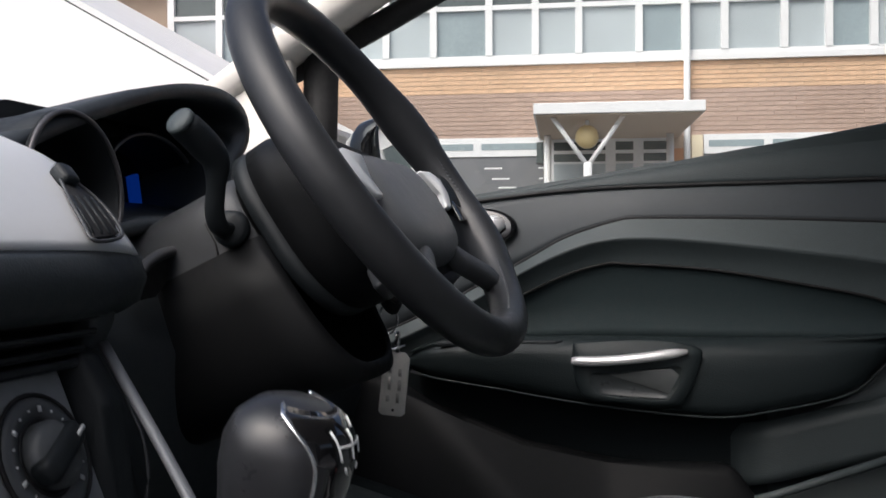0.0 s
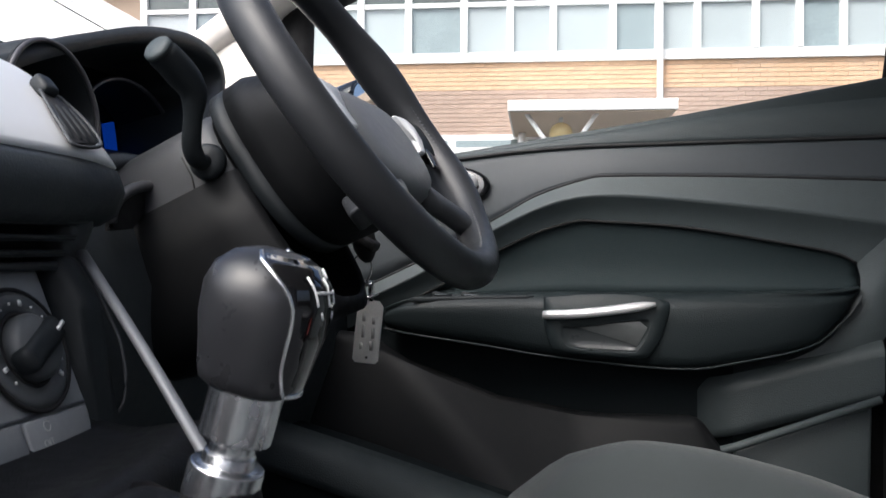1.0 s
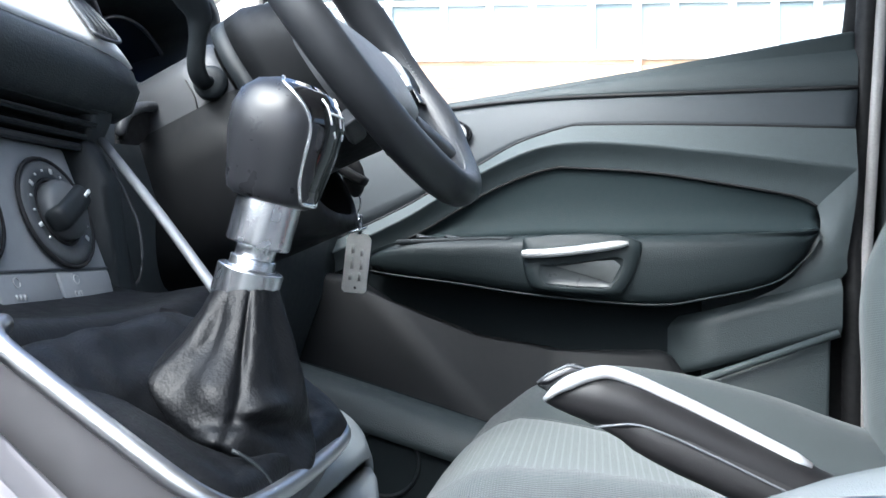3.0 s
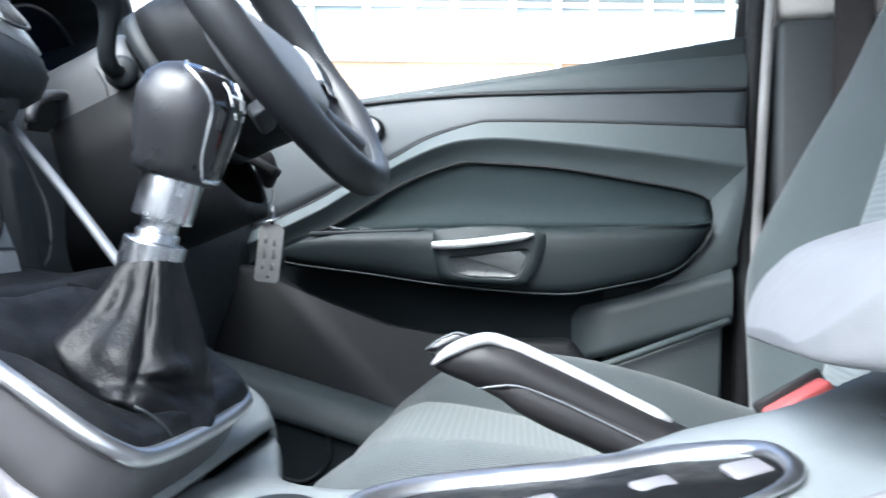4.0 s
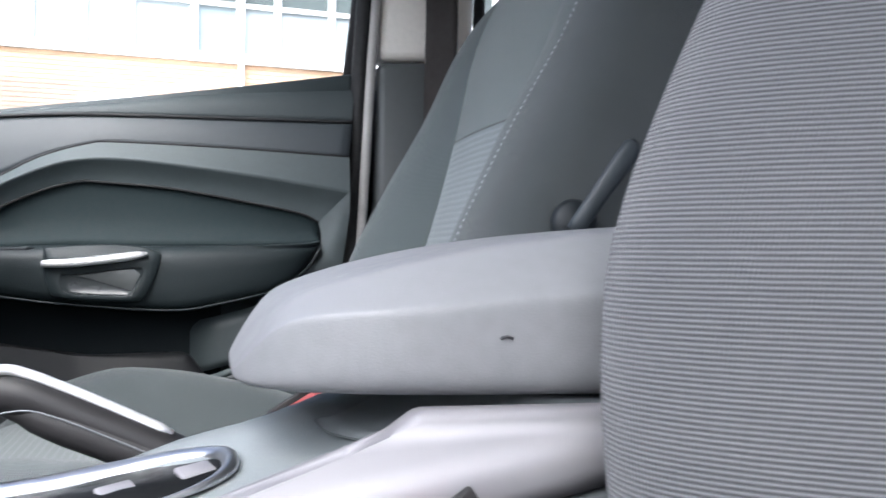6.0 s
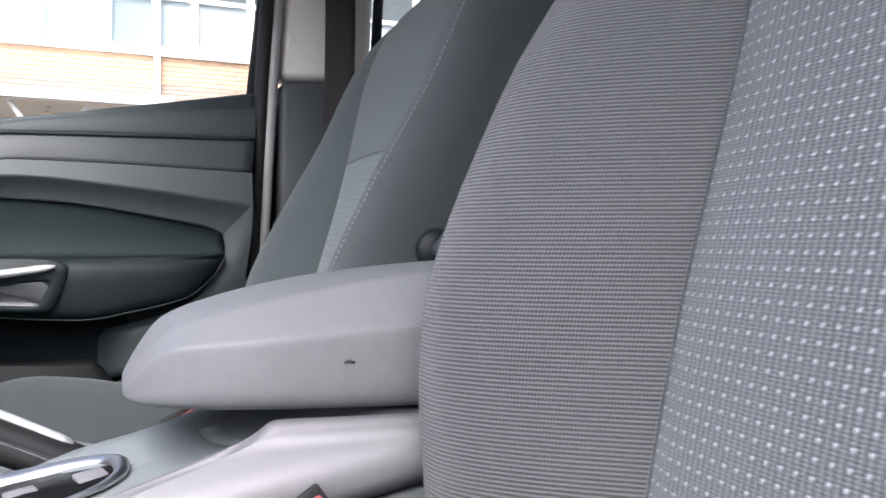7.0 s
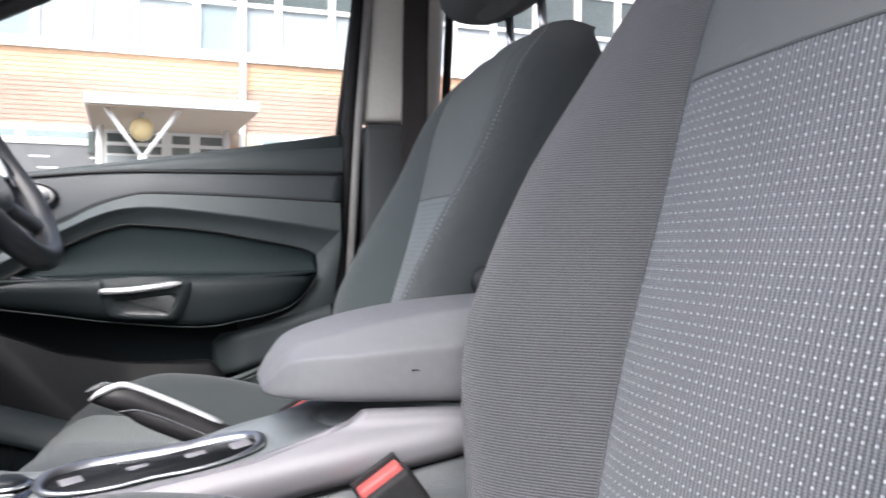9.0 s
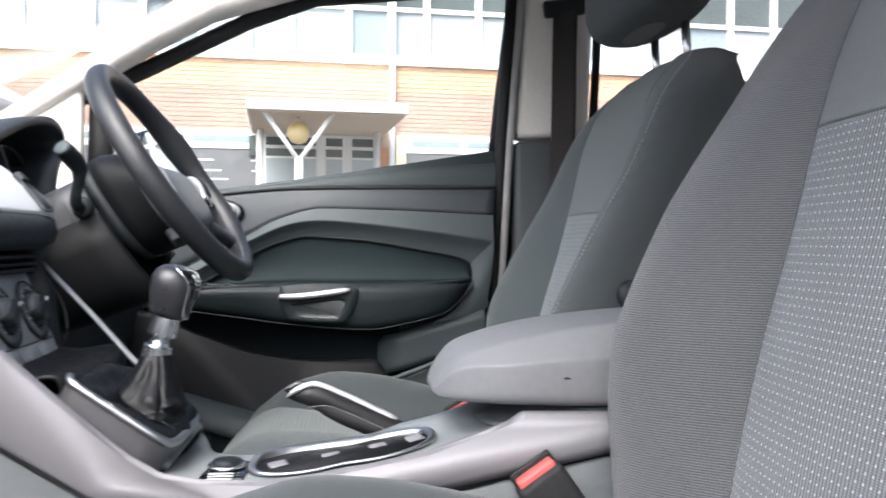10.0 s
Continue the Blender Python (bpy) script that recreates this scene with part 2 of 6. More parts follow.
def profile(pairs):
    """A smooth function through (place, value) pairs."""
    xs, ys = zip(*pairs)
    fine = curve(list(zip(xs, ys)), 80)
    return lambda v: float(np.interp(v, fine[:, 0], fine[:, 1]))


def sheet(rows, closed=False, caps=False):
    """A surface over rows of points, with its own lengths as uv."""
    bm = bmesh.new()
    layer = bm.loops.layers.uv.new("cloth")
    rows = [[Vector(p) for p in r] for r in rows]
    grid = [[bm.verts.new(p) for p in r] for r in rows]
    m = len(rows[0])
    mid = rows[len(rows) // 2]
    us = [0.0]
    for j in range(1, m + 1):
        us.append(us[-1] + (mid[j % m] - mid[j - 1]).length)
    vs = [0.0]
    for i in range(1, len(rows)):
        vs.append(vs[-1] + max((rows[i][j] - rows[i - 1][j]).length for j in (m // 2, m // 4)))
    for i in range(len(rows) - 1):
        for j in range(m if closed else m - 1):
            k = (j + 1) % m
            f = bm.faces.new((grid[i][j], grid[i][k], grid[i + 1][k], grid[i + 1][j]))
            for loop, (a, b) in zip(f.loops, ((j, i), (j + 1, i), (j + 1, i + 1), (j, i + 1))):
                loop[layer].uv = (us[a], vs[b])
    if caps:
        for r in (grid[0], grid[-1]):
            bm.faces.new(r)
    return bm


def ring(cx, cy, rx, ry, n=24, power=2.0, start=0.0):
    """A closed rounded outline: an ellipse, or squarer as the power grows."""
    out = []
    for k in range(n):
        a = start + 2 * math.pi * k / n
        c, s = math.cos(a), math.sin(a)
        out.append((cx + rx * math.copysign(abs(c) ** (2 / power), c), cy + ry * math.copysign(abs(s) ** (2 / power), s)))
    return out


def tube(path, radii, seg=12, flat=1.0, closed=False, up=(0, 0, 1), caps=True):
    """A round or flattened bar along a path."""
    p = [Vector(v) for v in path]
    n = len(p)
    rows = []
    for i in range(n):
        a, b = (p[(i - 1) % n], p[(i + 1) % n]) if closed else (p[max(i - 1, 0)], p[min(i + 1, n - 1)])
        d = (b - a).normalized()
        side = d.cross(Vector(up))
        side = (side if side.length > 1e-4 else d.cross(Vector((0.31, 0.95, 0)))).normalized()
        over = side.cross(d)
        r = radii[i] if isinstance(radii, (list, tuple, np.ndarray)) else radii
        rows.append([p[i] + side * (r * math.cos(2 * math.pi * k / seg)) + over * (r * flat * math.sin(2 * math.pi * k / seg)) for k in range(seg)])
    if closed:
        rows.append(rows[0])
        bm = sheet(rows, True)
        bmesh.ops.remove_doubles(bm, verts=bm.verts[:], dist=1e-6)
        return bm
    return sheet(rows, True, caps)


def turned(outline, m, seg=32):
    """A turned body: (radius, height) pairs round the local z of m."""
    rows = [[m @ Vector((r * math.cos(2 * math.pi * k / seg), r * math.sin(2 * math.pi * k / seg), h)) for k in range(seg)] for r, h in outline]
    return sheet(rows, True, True)


def slab(outline, put, depth, bevel=0.0, seg=2):
    """A flat outline, placed by put(u, v, w), with a thickness along w and softened edges."""
    bm = bmesh.new()
    lo = [bm.verts.new(put(u, v, 0.0)) for u, v in outline]
    hi = [bm.verts.new(put(u, v, depth)) for u, v in outline]
    n = len(outline)
    bm.faces.new(lo)
    bm.faces.new(hi)
    for i in range(n):
        bm.faces.new((lo[i], lo[(i + 1) % n], hi[(i + 1) % n], hi[i]))
    if bevel:
        edges = [e for e in bm.edges if any(v in hi for v in e.verts)] if seg < 0 else bm.edges[:]
        bmesh.ops.bevel(bm, geom=edges, offset=bevel, segments=abs(seg), affect="EDGES", profile=0.5)
    return bm


def block(sx, sy, sz, m=None, bevel=0.0, seg=2):
    bm = bmesh.new()
    bmesh.ops.create_cube(bm, size=1.0)
    bmesh.ops.scale(bm, vec=(sx, sy, sz), verts=bm.verts[:])
    if bevel:
        bmesh.ops.bevel(bm, geom=bm.edges[:], offset=bevel, segments=seg, affect="EDGES", profile=0.5)
    if m is not None:
        bm.transform(m)
    return bm


def merge(*parts):
    out = bmesh.new()
    for b in parts:
        me = bpy.data.meshes.new("tmp")
        b.to_mesh(me)
        b.free()
        out.from_mesh(me)
        bpy.data.meshes.remove(me)
    return out


def frame_at(origin, normal, upward=(0, 0, 1)):
    """A pose whose local z is the normal and whose y leans upward."""
    z = Vector(normal).normalized()
    x = Vector(upward).cross(z).normalized()
    y = z.cross(x)
    m = Matrix((x, y, z)).transposed().to_4x4()
    m.translation = origin
    return m


# ---- ground ----
bm = bmesh.new()
bmesh.ops.create_grid(bm, x_segments=2, y_segments=2, size=400)
ground = tagged(part("ground", bm, mat("worn_concrete", (0.15, 0.147, 0.145), 0.9, grain=0.8, grain_scale=120, vary=0.25, vary_scale=0.7), smooth=False), "worn grey concrete yard round the parked car", "ground", kind="structure")

# ---- car shell ----
car = thing("parked_car", "parked car shell with cream pillar trim and open passenger side", "car")


# windscreen pillars, cream inside
for side in (1, -1):
    rows = []
    for x, z, w in ((-0.78, 0.99, 0.036), (-0.6, 1.086, 0.036), (-0.47, 1.166, 0.036), (-0.4, 1.212, 0.04), (-0.285, 1.29, 0.046), (-0.2, 1.346, 0.05), (-0.1, 1.402, 0.05), (0.1, 1.462, 0.046), (0.4, 1.49, 0.042)):
        rows.append([(x + u * 0.45, side * (0.765 + v), z + u * 0.9) for u, v in ring(0, 0, w, 0.036, 20, 3.0)])
    part("windscreen_pillar", sheet(rows, True, True), CREAM, car, "cream plastic trim on the windscreen pillar")
# cream foot of the pillar beside the dashboard
part("pillar_foot", slab([(-0.66, 0.98), (-0.335, 0.98), (-0.335, 1.235), (-0.42, 1.178), (-0.52, 1.115), (-0.66, 1.03)], lambda u, v, w: (u, 0.742 + w, v), 0.03, 0.008), CREAM, car)
# middle pillar on the driver's side: cream above, dark below, with a sill strip
part("middle_pillar_upper", slab([(0.402, 1.165), (0.535, 1.172), (0.548, 1.62), (0.435, 1.62)], lambda u, v, w: (u, 0.76 + w, v), 0.06, 0.012), CREAM, car, "cream upper trim of the middle pillar")
part("middle_pillar_lower", slab([(0.395, 0.35), (0.6, 0.35), (0.56, 0.9), (0.54, 1.168), (0.402, 1.161)], lambda u, v, w: (u, 0.752 + w, v), 0.07, 0.01), PILLAR, car, "dark grey lower trim of the middle pillar")
part("sill_strip", tube([(0.378, 0.76, 0.35), (0.378, 0.758, 0.9), (0.392, 0.758, 1.16), (0.425, 0.766, 1.6)], 0.0075, 10, 0.8, up=(0, 1, 0)), STRIP, car, "worn pale metal strip along the door opening")
part("door_seal", tube([(0.366, 0.765, 0.35), (0.366, 0.765, 0.9), (0.378, 0.765, 1.16), (0.408, 0.775, 1.6)], 0.011, 10, 1.3, up=(0, 1, 0)), BLACK, car, "black rubber door seal")
# the rear side door frame and its window beyond the middle pillar
part("rear_window_frame", tube([(0.547, 0.785, 1.17), (0.553, 0.785, 1.3), (0.562, 0.785, 1.6)], 0.008, 8, 1.6, up=(0, 1, 0)), BLACK, car)
part("rear_door_panel", slab([(0.56, 0.35), (1.5, 0.35), (1.5, 1.17), (0.55, 1.12)], lambda u, v, w: (u, 0.77 + w, v), 0.06, 0.015), DOOR, car)
# roof, floor and tail
rows = []
for x, z in ((0.06, 1.475), (0.16, 1.53), (0.5, 1.57), (1.0, 1.57), (1.6, 1.52), (1.9, 1.44)):
    rows.append([(x, y, z - 0.05 * (abs(y) / 0.75) ** 3) for y in np.linspace(-0.75, 0.75, 15)])
part("roof", sheet(rows), HEADLINER, car, "cream cloth headliner", mods=(SOLID(0.03),))
part("floor_pan", slab([(-0.75, -0.74), (1.9, -0.74), (1.9, 0.74), (-0.75, 0.74)], lambda u, v, w: (u, v, 0.28 + w), 0.03), CARPET, car, smooth=False)
part("bulkhead", slab([(-0.74, 0.3), (0.74, 0.3), (0.74, 1.0), (-0.74, 1.0)], lambda u, v, w: (-0.74 + w, u, v), 0.03), CARPET, car, smooth=False)
part("tail_panel", slab([(-0.72, 0.3), (0.72, 0.3), (0.72, 1.08), (-0.72, 1.08)], lambda u, v, w: (1.86 + w, u, v), 0.04), PILLAR, car, smooth=False)
for y in (-0.76, 0.74):
    part("rocker_panel", slab([(-0.75, 0.25), (1.9, 0.25), (1.9, 0.42), (-0.75, 0.42)], lambda u, v, w: (u, y + w, v), 0.05, 0.01), DARK, car)
part("far_rear_panel", slab([(0.75, 0.35), (1.9, 0.35), (1.9, 1.12), (0.75, 1.1)], lambda u, v, w: (u, -0.8 + w, v), 0.05, 0.01), PILLAR, car)
part("passenger_middle_pillar", slab([(0.6, 0.35), (0.76, 0.35), (0.72, 1.1), (0.66, 1.55), (0.56, 1.55), (0.58, 1.1)], lambda u, v, w: (u, -0.8 + w, v), 0.05, 0.01), CREAM, car)
# bonnet seen through the windscreen, and the glass
rows = []
for x, z in ((-0.85, 1.0), (-1.2, 0.97), (-1.6, 0.88), (-1.8, 0.76)):
    rows.append([(x, y, z - 0.08 * (abs(y) / 0.8) ** 3) for y in np.linspace(-0.8, 0.8, 13)])
part("bonnet", sheet(rows), mat("car_paint", (0.5, 0.51, 0.53), 0.2, metal=0.3, coat=1.0, vary=0.03), car, mods=(SOLID(0.02),))
rows = [[(x, y, z - 0.02 * (abs(y) / 0.7) ** 2) for y in np.linspace(-0.72, 0.72, 9)] for x, z in ((-0.86, 1.01), (-0.5, 1.23), (-0.12, 1.41), (0.07, 1.48))]
screen = part("windscreen", sheet(rows), SCREEN_GLASS, car)
screen.visible_shadow = False

# the passenger door, swung wide open on its front hinge
PD = Matrix.Translation((-0.46, -0.8, 0)) @ pose(0, 0, 0, 0, 0, -72)
open_door = part("passenger_door", slab([(0.0, 0.33), (0.98, 0.36), (1.02, 0.7), (1.0, 1.1), (0.5, 1.06), (0.0, 1.0)], lambda u, v, w: PD @ Vector((u, w - 0.09, v)), 0.14, 0.02, 3), DOOR, car, "open passenger door")
part("door_frame", tube([PD @ Vector(p) for p in ((0.04, 0, 1.0), (0.3, 0.01, 1.22), (0.6, 0.02, 1.38), (0.96, 0.02, 1.4), (1.0, 0, 1.1))], 0.022, 10, 1.0, up=(0, 1, 0)), BLACK, open_door)

# ---- driver's door ----
X0 = -0.52
N = 60
C0 = curve([(-0.52, 0.786, 1.02), (-0.3, 0.785, 1.048), (-0.107, 0.783, 1.074), (-0.02, 0.783, 1.088), (0.073, 0.783, 1.105), (0.174, 0.783, 1.123), (0.273, 0.783, 1.136), (0.369, 0.783, 1.146)], N) - (0, 0, 0.0085)
C1 = curve([(-0.52, 0.753, 0.99), (-0.3, 0.753, 1.036), (-0.1, 0.752, 1.062), (0.006, 0.752, 1.072), (0.107, 0.752, 1.075), (0.237, 0.752, 1.077), (0.366, 0.752, 1.079)], N)
C2 = curve([(-0.52, 0.744, 0.778), (-0.192, 0.738, 0.922), (-0.106, 0.737, 0.966), (-0.051, 0.736, 0.996), (-0.011, 0.736, 1.018), (0.041, 0.736, 1.035), (0.074, 0.736, 1.038), (0.2, 0.736, 1.036), (0.36, 0.736, 1.03)], N)
C3 = curve([(-0.52, 0.74, 0.763), (-0.19, 0.728, 0.908), (-0.106, 0.726, 0.952), (-0.062, 0.725, 0.978), (-0.01, 0.724, 1.003), (0.035, 0.724, 1.015), (0.098, 0.724, 1.016), (0.228, 0.725, 1.003), (0.36, 0.727, 0.985)], N)
C4 = curve([(-0.52, 0.752, 0.74), (-0.18, 0.744, 0.888), (-0.092, 0.744, 0.934), (-0.056, 0.744, 0.956), (-0.011, 0.744, 0.977), (0.03, 0.744, 0.989), (0.05, 0.744, 0.989), (0.139, 0.744, 0.983), (0.233, 0.744, 0.968), (0.3, 0.744, 0.955), (0.321, 0.744, 0.944)], N)


def strip(a, b, steps, bulge):
    """Rows from line a to line b, pushed towards the cabin by bulge(t)."""
    rows = []
    for t in np.linspace(0, 1, steps):
        r = a * (1 - t) + b * t
        rows.append(r + np.array([0, -bulge(t), 0]))
    return sheet(rows)


back = [(X0, 0.4), (0.33, 0.4), (0.345, 0.86), (0.362, 1.02), (0.369, 1.145), (0.1, 1.1), (-0.3, 1.04), (X0, 1.0)]
door = part("door", slab(back, lambda u, v, w: (u, 0.762 + w, v), 0.06, 0.006), DOOR, car, "closed grey-green driver's door with chrome pull")
part("door_jamb", slab([(0.3, 0.35), (0.41, 0.35), (0.41, 1.16), (0.3, 1.1)], lambda u, v, w: (u, 0.826 + w, v), 0.02), BLACK, car, smooth=False)
pad_rows = [C0 + (0, 0.012, -0.012), C0 + (0, 0.008, -0.003), C0 + (0, 0.003, 0)]
for t in np.linspace(0.06, 0.97, 12):
    pad_rows.append(C0 * (1 - t) + C1 * t + np.array([0, -0.011 * math.sin(math.pi * t ** 0.75) - 0.002, 0.0015 * math.sin(math.pi * t)]))
pad_rows += [C1 + (0, -0.001, 0.0005), C1 + (0, 0.006, 0.0012)]
part("belt_pad", sheet(pad_rows), DOOR, door, "soft padded door top")
part("belt_gap", tube([(p[0], p[1] - 0.004, p[2] - 0.0015) for p in C1], 0.0024, 6), BLACK, door)
part("insert_gap", tube([(p[0], p[1] - 0.005, p[2]) for p in C4[14:]], 0.0016, 6), BLACK, door)
part("upper_trim", strip(C1 + (0, -0.003, -0.002), C2, 9, lambda t: 0.002 * math.sin(math.pi * t)), DOOR_TRIM, door, mods=(SOLID(0.01, 1.0),))
part("band_gap", tube([(q[0], q[1] - 0.0005, q[2] + 0.0004) for q in C2], 0.0016, 6), BLACK, door)
# one soft roll: it leans out from under the trim, turns over and falls back to the insert
roll = []
for t in np.linspace(0, 1, 8):
    roll.append(C2 * (1 - t * 0.94) + C3 * t * 0.94 + np.array([0, -0.003, -0.001 * (1 - t)]))
for t in np.linspace(0, 1, 11):
    roll.append((C3 * (1 - t) + C4 * t) * 0.98 + (C3 * 0.94 + C2 * 0.06) * 0.02 + np.array([0, -0.0035 + 0.003 * math.sin(math.pi * t), -0.0005]))
part("pale_band", sheet(roll), DOOR_BAND, door, "pale grey-green rolled band")
# the band turns down behind the insert and runs out under the armrest
inner_edge = curve([(0.3205, 0.7403, 0.9438), (0.323, 0.7398, 0.938), (0.325, 0.738, 0.925), (0.321, 0.737, 0.905), (0.308, 0.737, 0.882), (0.287, 0.738, 0.858), (0.25, 0.74, 0.838)], 24)
outer_edge = curve([(0.36, 0.7233, 0.9845), (0.36, 0.7262, 0.962), (0.358, 0.73, 0.935), (0.355, 0.733, 0.91), (0.352, 0.735, 0.888), (0.349, 0.74, 0.866), (0.3, 0.743, 0.838)], 24)
part("band_turn", sheet([inner_edge * (1 - t) + outer_edge * t + np.outer(np.minimum(1, np.arange(24) / 8), (0, -0.003 * math.sin(math.pi * t), 0)) for t in np.linspace(0, 1, 9)]), DOOR_BAND, door)
# hollow above the armrest, then the armrest itself
M = 60
xs = np.linspace(-0.185, 0.322, M)
f4 = profile([(p[0], p[2]) for p in C4[12:]])
ftop = profile([(-0.19, 0.884), (-0.172, 0.893), (-0.125, 0.903), (0.0, 0.907), (0.125, 0.908), (0.229, 0.91), (0.3, 0.913), (0.323, 0.917)])
fbot = profile([(-0.19, 0.872), (-0.175, 0.867), (-0.079, 0.856), (0.012, 0.844), (0.138, 0.835), (0.199, 0.843), (0.27, 0.86), (0.3, 0.881), (0.315, 0.898), (0.323, 0.914)])
fdep = profile([(-0.19, 0.728), (-0.15, 0.705), (-0.08, 0.695), (0.0, 0.692), (0.12, 0.69), (0.23, 0.697), (0.29, 0.71), (0.323, 0.733)])


def hollow_rows(lo, hi):
    rows = []
    for t in np.linspace(lo, hi, 10):
        rows.append([(x, 0.744 + 0.004 * math.sin(math.pi * t) - 0.03 * max(0, t - 0.55) ** 2, f4(x) * (1 - t) + (ftop(x) + 0.004) * t) for x in xs])
    return rows


part("cloth_insert", sheet(hollow_rows(0, 1)), mat("door_insert_cloth", (0.0165, 0.0265, 0.029), 0.72, grain=0.3, grain_scale=900, spec=0.25), door, "soft dark insert above the armrest", mods=(SOLID(0.008, 1.0),))
rows = []
for k in range(15):
    row = []
    for x in xs:
        zt, zb, d = ftop(x), fbot(x), fdep(x)
        h = zt - zb
        outline = [(0.742, zt + 0.005), (0.735, zt + 0.003), (0.72 * 0.5 + d * 0.5, zt + 0.002), (d + 0.012, zt), (d + 0.004, zt - 0.003), (d, zt - 0.012 * min(1, h / 0.05)),
                   (d + 0.001, zt - h * 0.4), (d + 0.002, zt - h * 0.6), (d + 0.004, zb + 0.012 * min(1, h / 0.05)), (d + 0.007, zb + 0.004), (d + 0.013, zb), (d + 0.02, zb), (0.72, zb - 0.001), (0.735, zb - 0.003), (0.744, zb - 0.006)]
        row.append((x, min(outline[k][0], 0.744), outline[k][1]))
    rows.append(row)
part("armrest", sheet(rows), DOOR_LOW, door, "moulded door armrest")
part("armrest_lip", tube([(x, min(fdep(x) + 0.006, 0.738), fbot(x) - 0.001) for x in xs[2:-1]], 0.0012, 8), DOOR_LOW, door)
# switch strip on the armrest
part("switch_strip", slab([(-0.15, 0.704), (-0.02, 0.699), (-0.012, 0.705), (-0.012, 0.726), (-0.13, 0.728)], lambda u, v, w: (u, v, 0.8985 + (u + 0.15) * 0.03 + w), 0.006, 0.0015), DARK, door, "window switch strip")
for x in (-0.115, -0.082):
    part("window_switch", block(0.022, 0.013, 0.007, pose(x, 0.711, 0.906, 0, 12, 0), 0.002), DARK, door)
    part("switch_edge", block(0.014, 0.0016, 0.0012, pose(x, 0.7045, 0.9075), 0.0004), STRUT, door)
# pull: chrome bar over a dark cup with a wedge-shaped hollow
cup_out = curve([(0.0, 0, 0.907), (0.045, 0, 0.911), (0.095, 0, 0.911), (0.122, 0, 0.905), (0.128, 0, 0.896), (0.12, 0, 0.868), (0.111, 0, 0.852), (0.1, 0, 0.8455), (0.05, 0, 0.8465), (0.016, 0, 0.85), (0.006, 0, 0.858), (0.0, 0, 0.88), (0.0, 0, 0.907)], 61)[:-1]
cup_in = curve([(0.014, 0, 0.878), (0.045, 0, 0.88), (0.08, 0, 0.885), (0.106, 0, 0.888), (0.114, 0, 0.884), (0.11, 0, 0.868), (0.102, 0, 0.855), (0.093, 0, 0.85), (0.05, 0, 0.851), (0.022, 0, 0.854), (0.014, 0, 0.862), (0.012, 0, 0.872), (0.014, 0, 0.878)], 61)[:-1]
middle = np.array((0.064, 0, 0.867))
lay = lambda line, y, k=1.0: [tuple((p - middle) * (k, 1, k) + middle + (0, y, 0)) for p in line]
pull = part("pull_cup", sheet([lay(cup_out, 0.6925, 1.02), lay(cup_out, 0.688), lay(cup_out, 0.6862, 0.985), lay(cup_in, 0.6845, 0.93), lay(cup_in, 0.6848, 0.9)], True), DOOR_LOW, door, "dark pull recess")
part("pull_hollow", sheet([lay(cup_in, 0.6848, 0.9), lay(cup_in, 0.687, 0.86), lay(cup_in, 0.689, 0.75), lay(cup_in, 0.6898, 0.4), lay(cup_in, 0.6899, 0.01)], True), mat("smooth_grey_pull", (0.03, 0.036, 0.038), 0.3, vary=0.08), pull)
# bright reflection at the hollow's rear end, laid in as a pale wedge
part("pull_glint", slab([(0.03, 0.8775), (0.098, 0.8835), (0.106, 0.877), (0.096, 0.8575), (0.086, 0.861)], lambda u, v, w: (u, 0.6895 - w * (0.4 + 10 * max(0, u - 0.03)), v), 0.002, 0.0004), mat("pale_pull_glint", (0.1, 0.108, 0.11), 0.32, vary=0.1), pull, "pale facet in the recess")
part("pull_bar", tube(curve([(-0.001, 0.684, 0.889), (0.03, 0.6785, 0.8905), (0.07, 0.6775, 0.895), (0.114, 0.683, 0.9015)], 14), [0.0052] + [0.0064] * 11 + [0.0055, 0.003], 12, 0.8), BRIGHT, door, "chrome pull bar")
# chrome release lever in its dark cup
part("release_cup", turned([(0.001, 0.0), (0.033, 0.0), (0.036, 0.004), (0.03, 0.006), (0.001, 0.002)], frame_at((-0.108, 0.739, 1.028), (0, -1, 0.25)) @ Matrix.Diagonal((1.2, 0.62, 1, 1)), 32), GLOSS, door, "oval dark release recess")
part("release_lever", tube(curve([(-0.147, 0.735, 1.015), (-0.112, 0.722, 1.027), (-0.078, 0.728, 1.034)], 10), [0.004, 0.006, 0.0075, 0.0085, 0.009, 0.0095, 0.0105, 0.011, 0.01, 0.005], 12, 0.55, up=(0, 1, 0)), BRIGHT, door, "chrome release lever")
# lower pocket: wall and recess are coloured near-black to hold its shadow
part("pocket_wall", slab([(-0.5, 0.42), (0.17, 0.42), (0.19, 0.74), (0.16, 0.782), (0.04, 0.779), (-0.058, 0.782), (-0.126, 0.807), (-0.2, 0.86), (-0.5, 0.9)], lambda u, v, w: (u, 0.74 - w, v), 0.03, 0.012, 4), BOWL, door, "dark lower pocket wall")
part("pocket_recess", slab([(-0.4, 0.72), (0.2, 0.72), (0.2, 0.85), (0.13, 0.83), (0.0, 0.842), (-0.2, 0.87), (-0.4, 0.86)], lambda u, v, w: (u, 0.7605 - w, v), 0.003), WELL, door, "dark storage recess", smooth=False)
block_rows = []
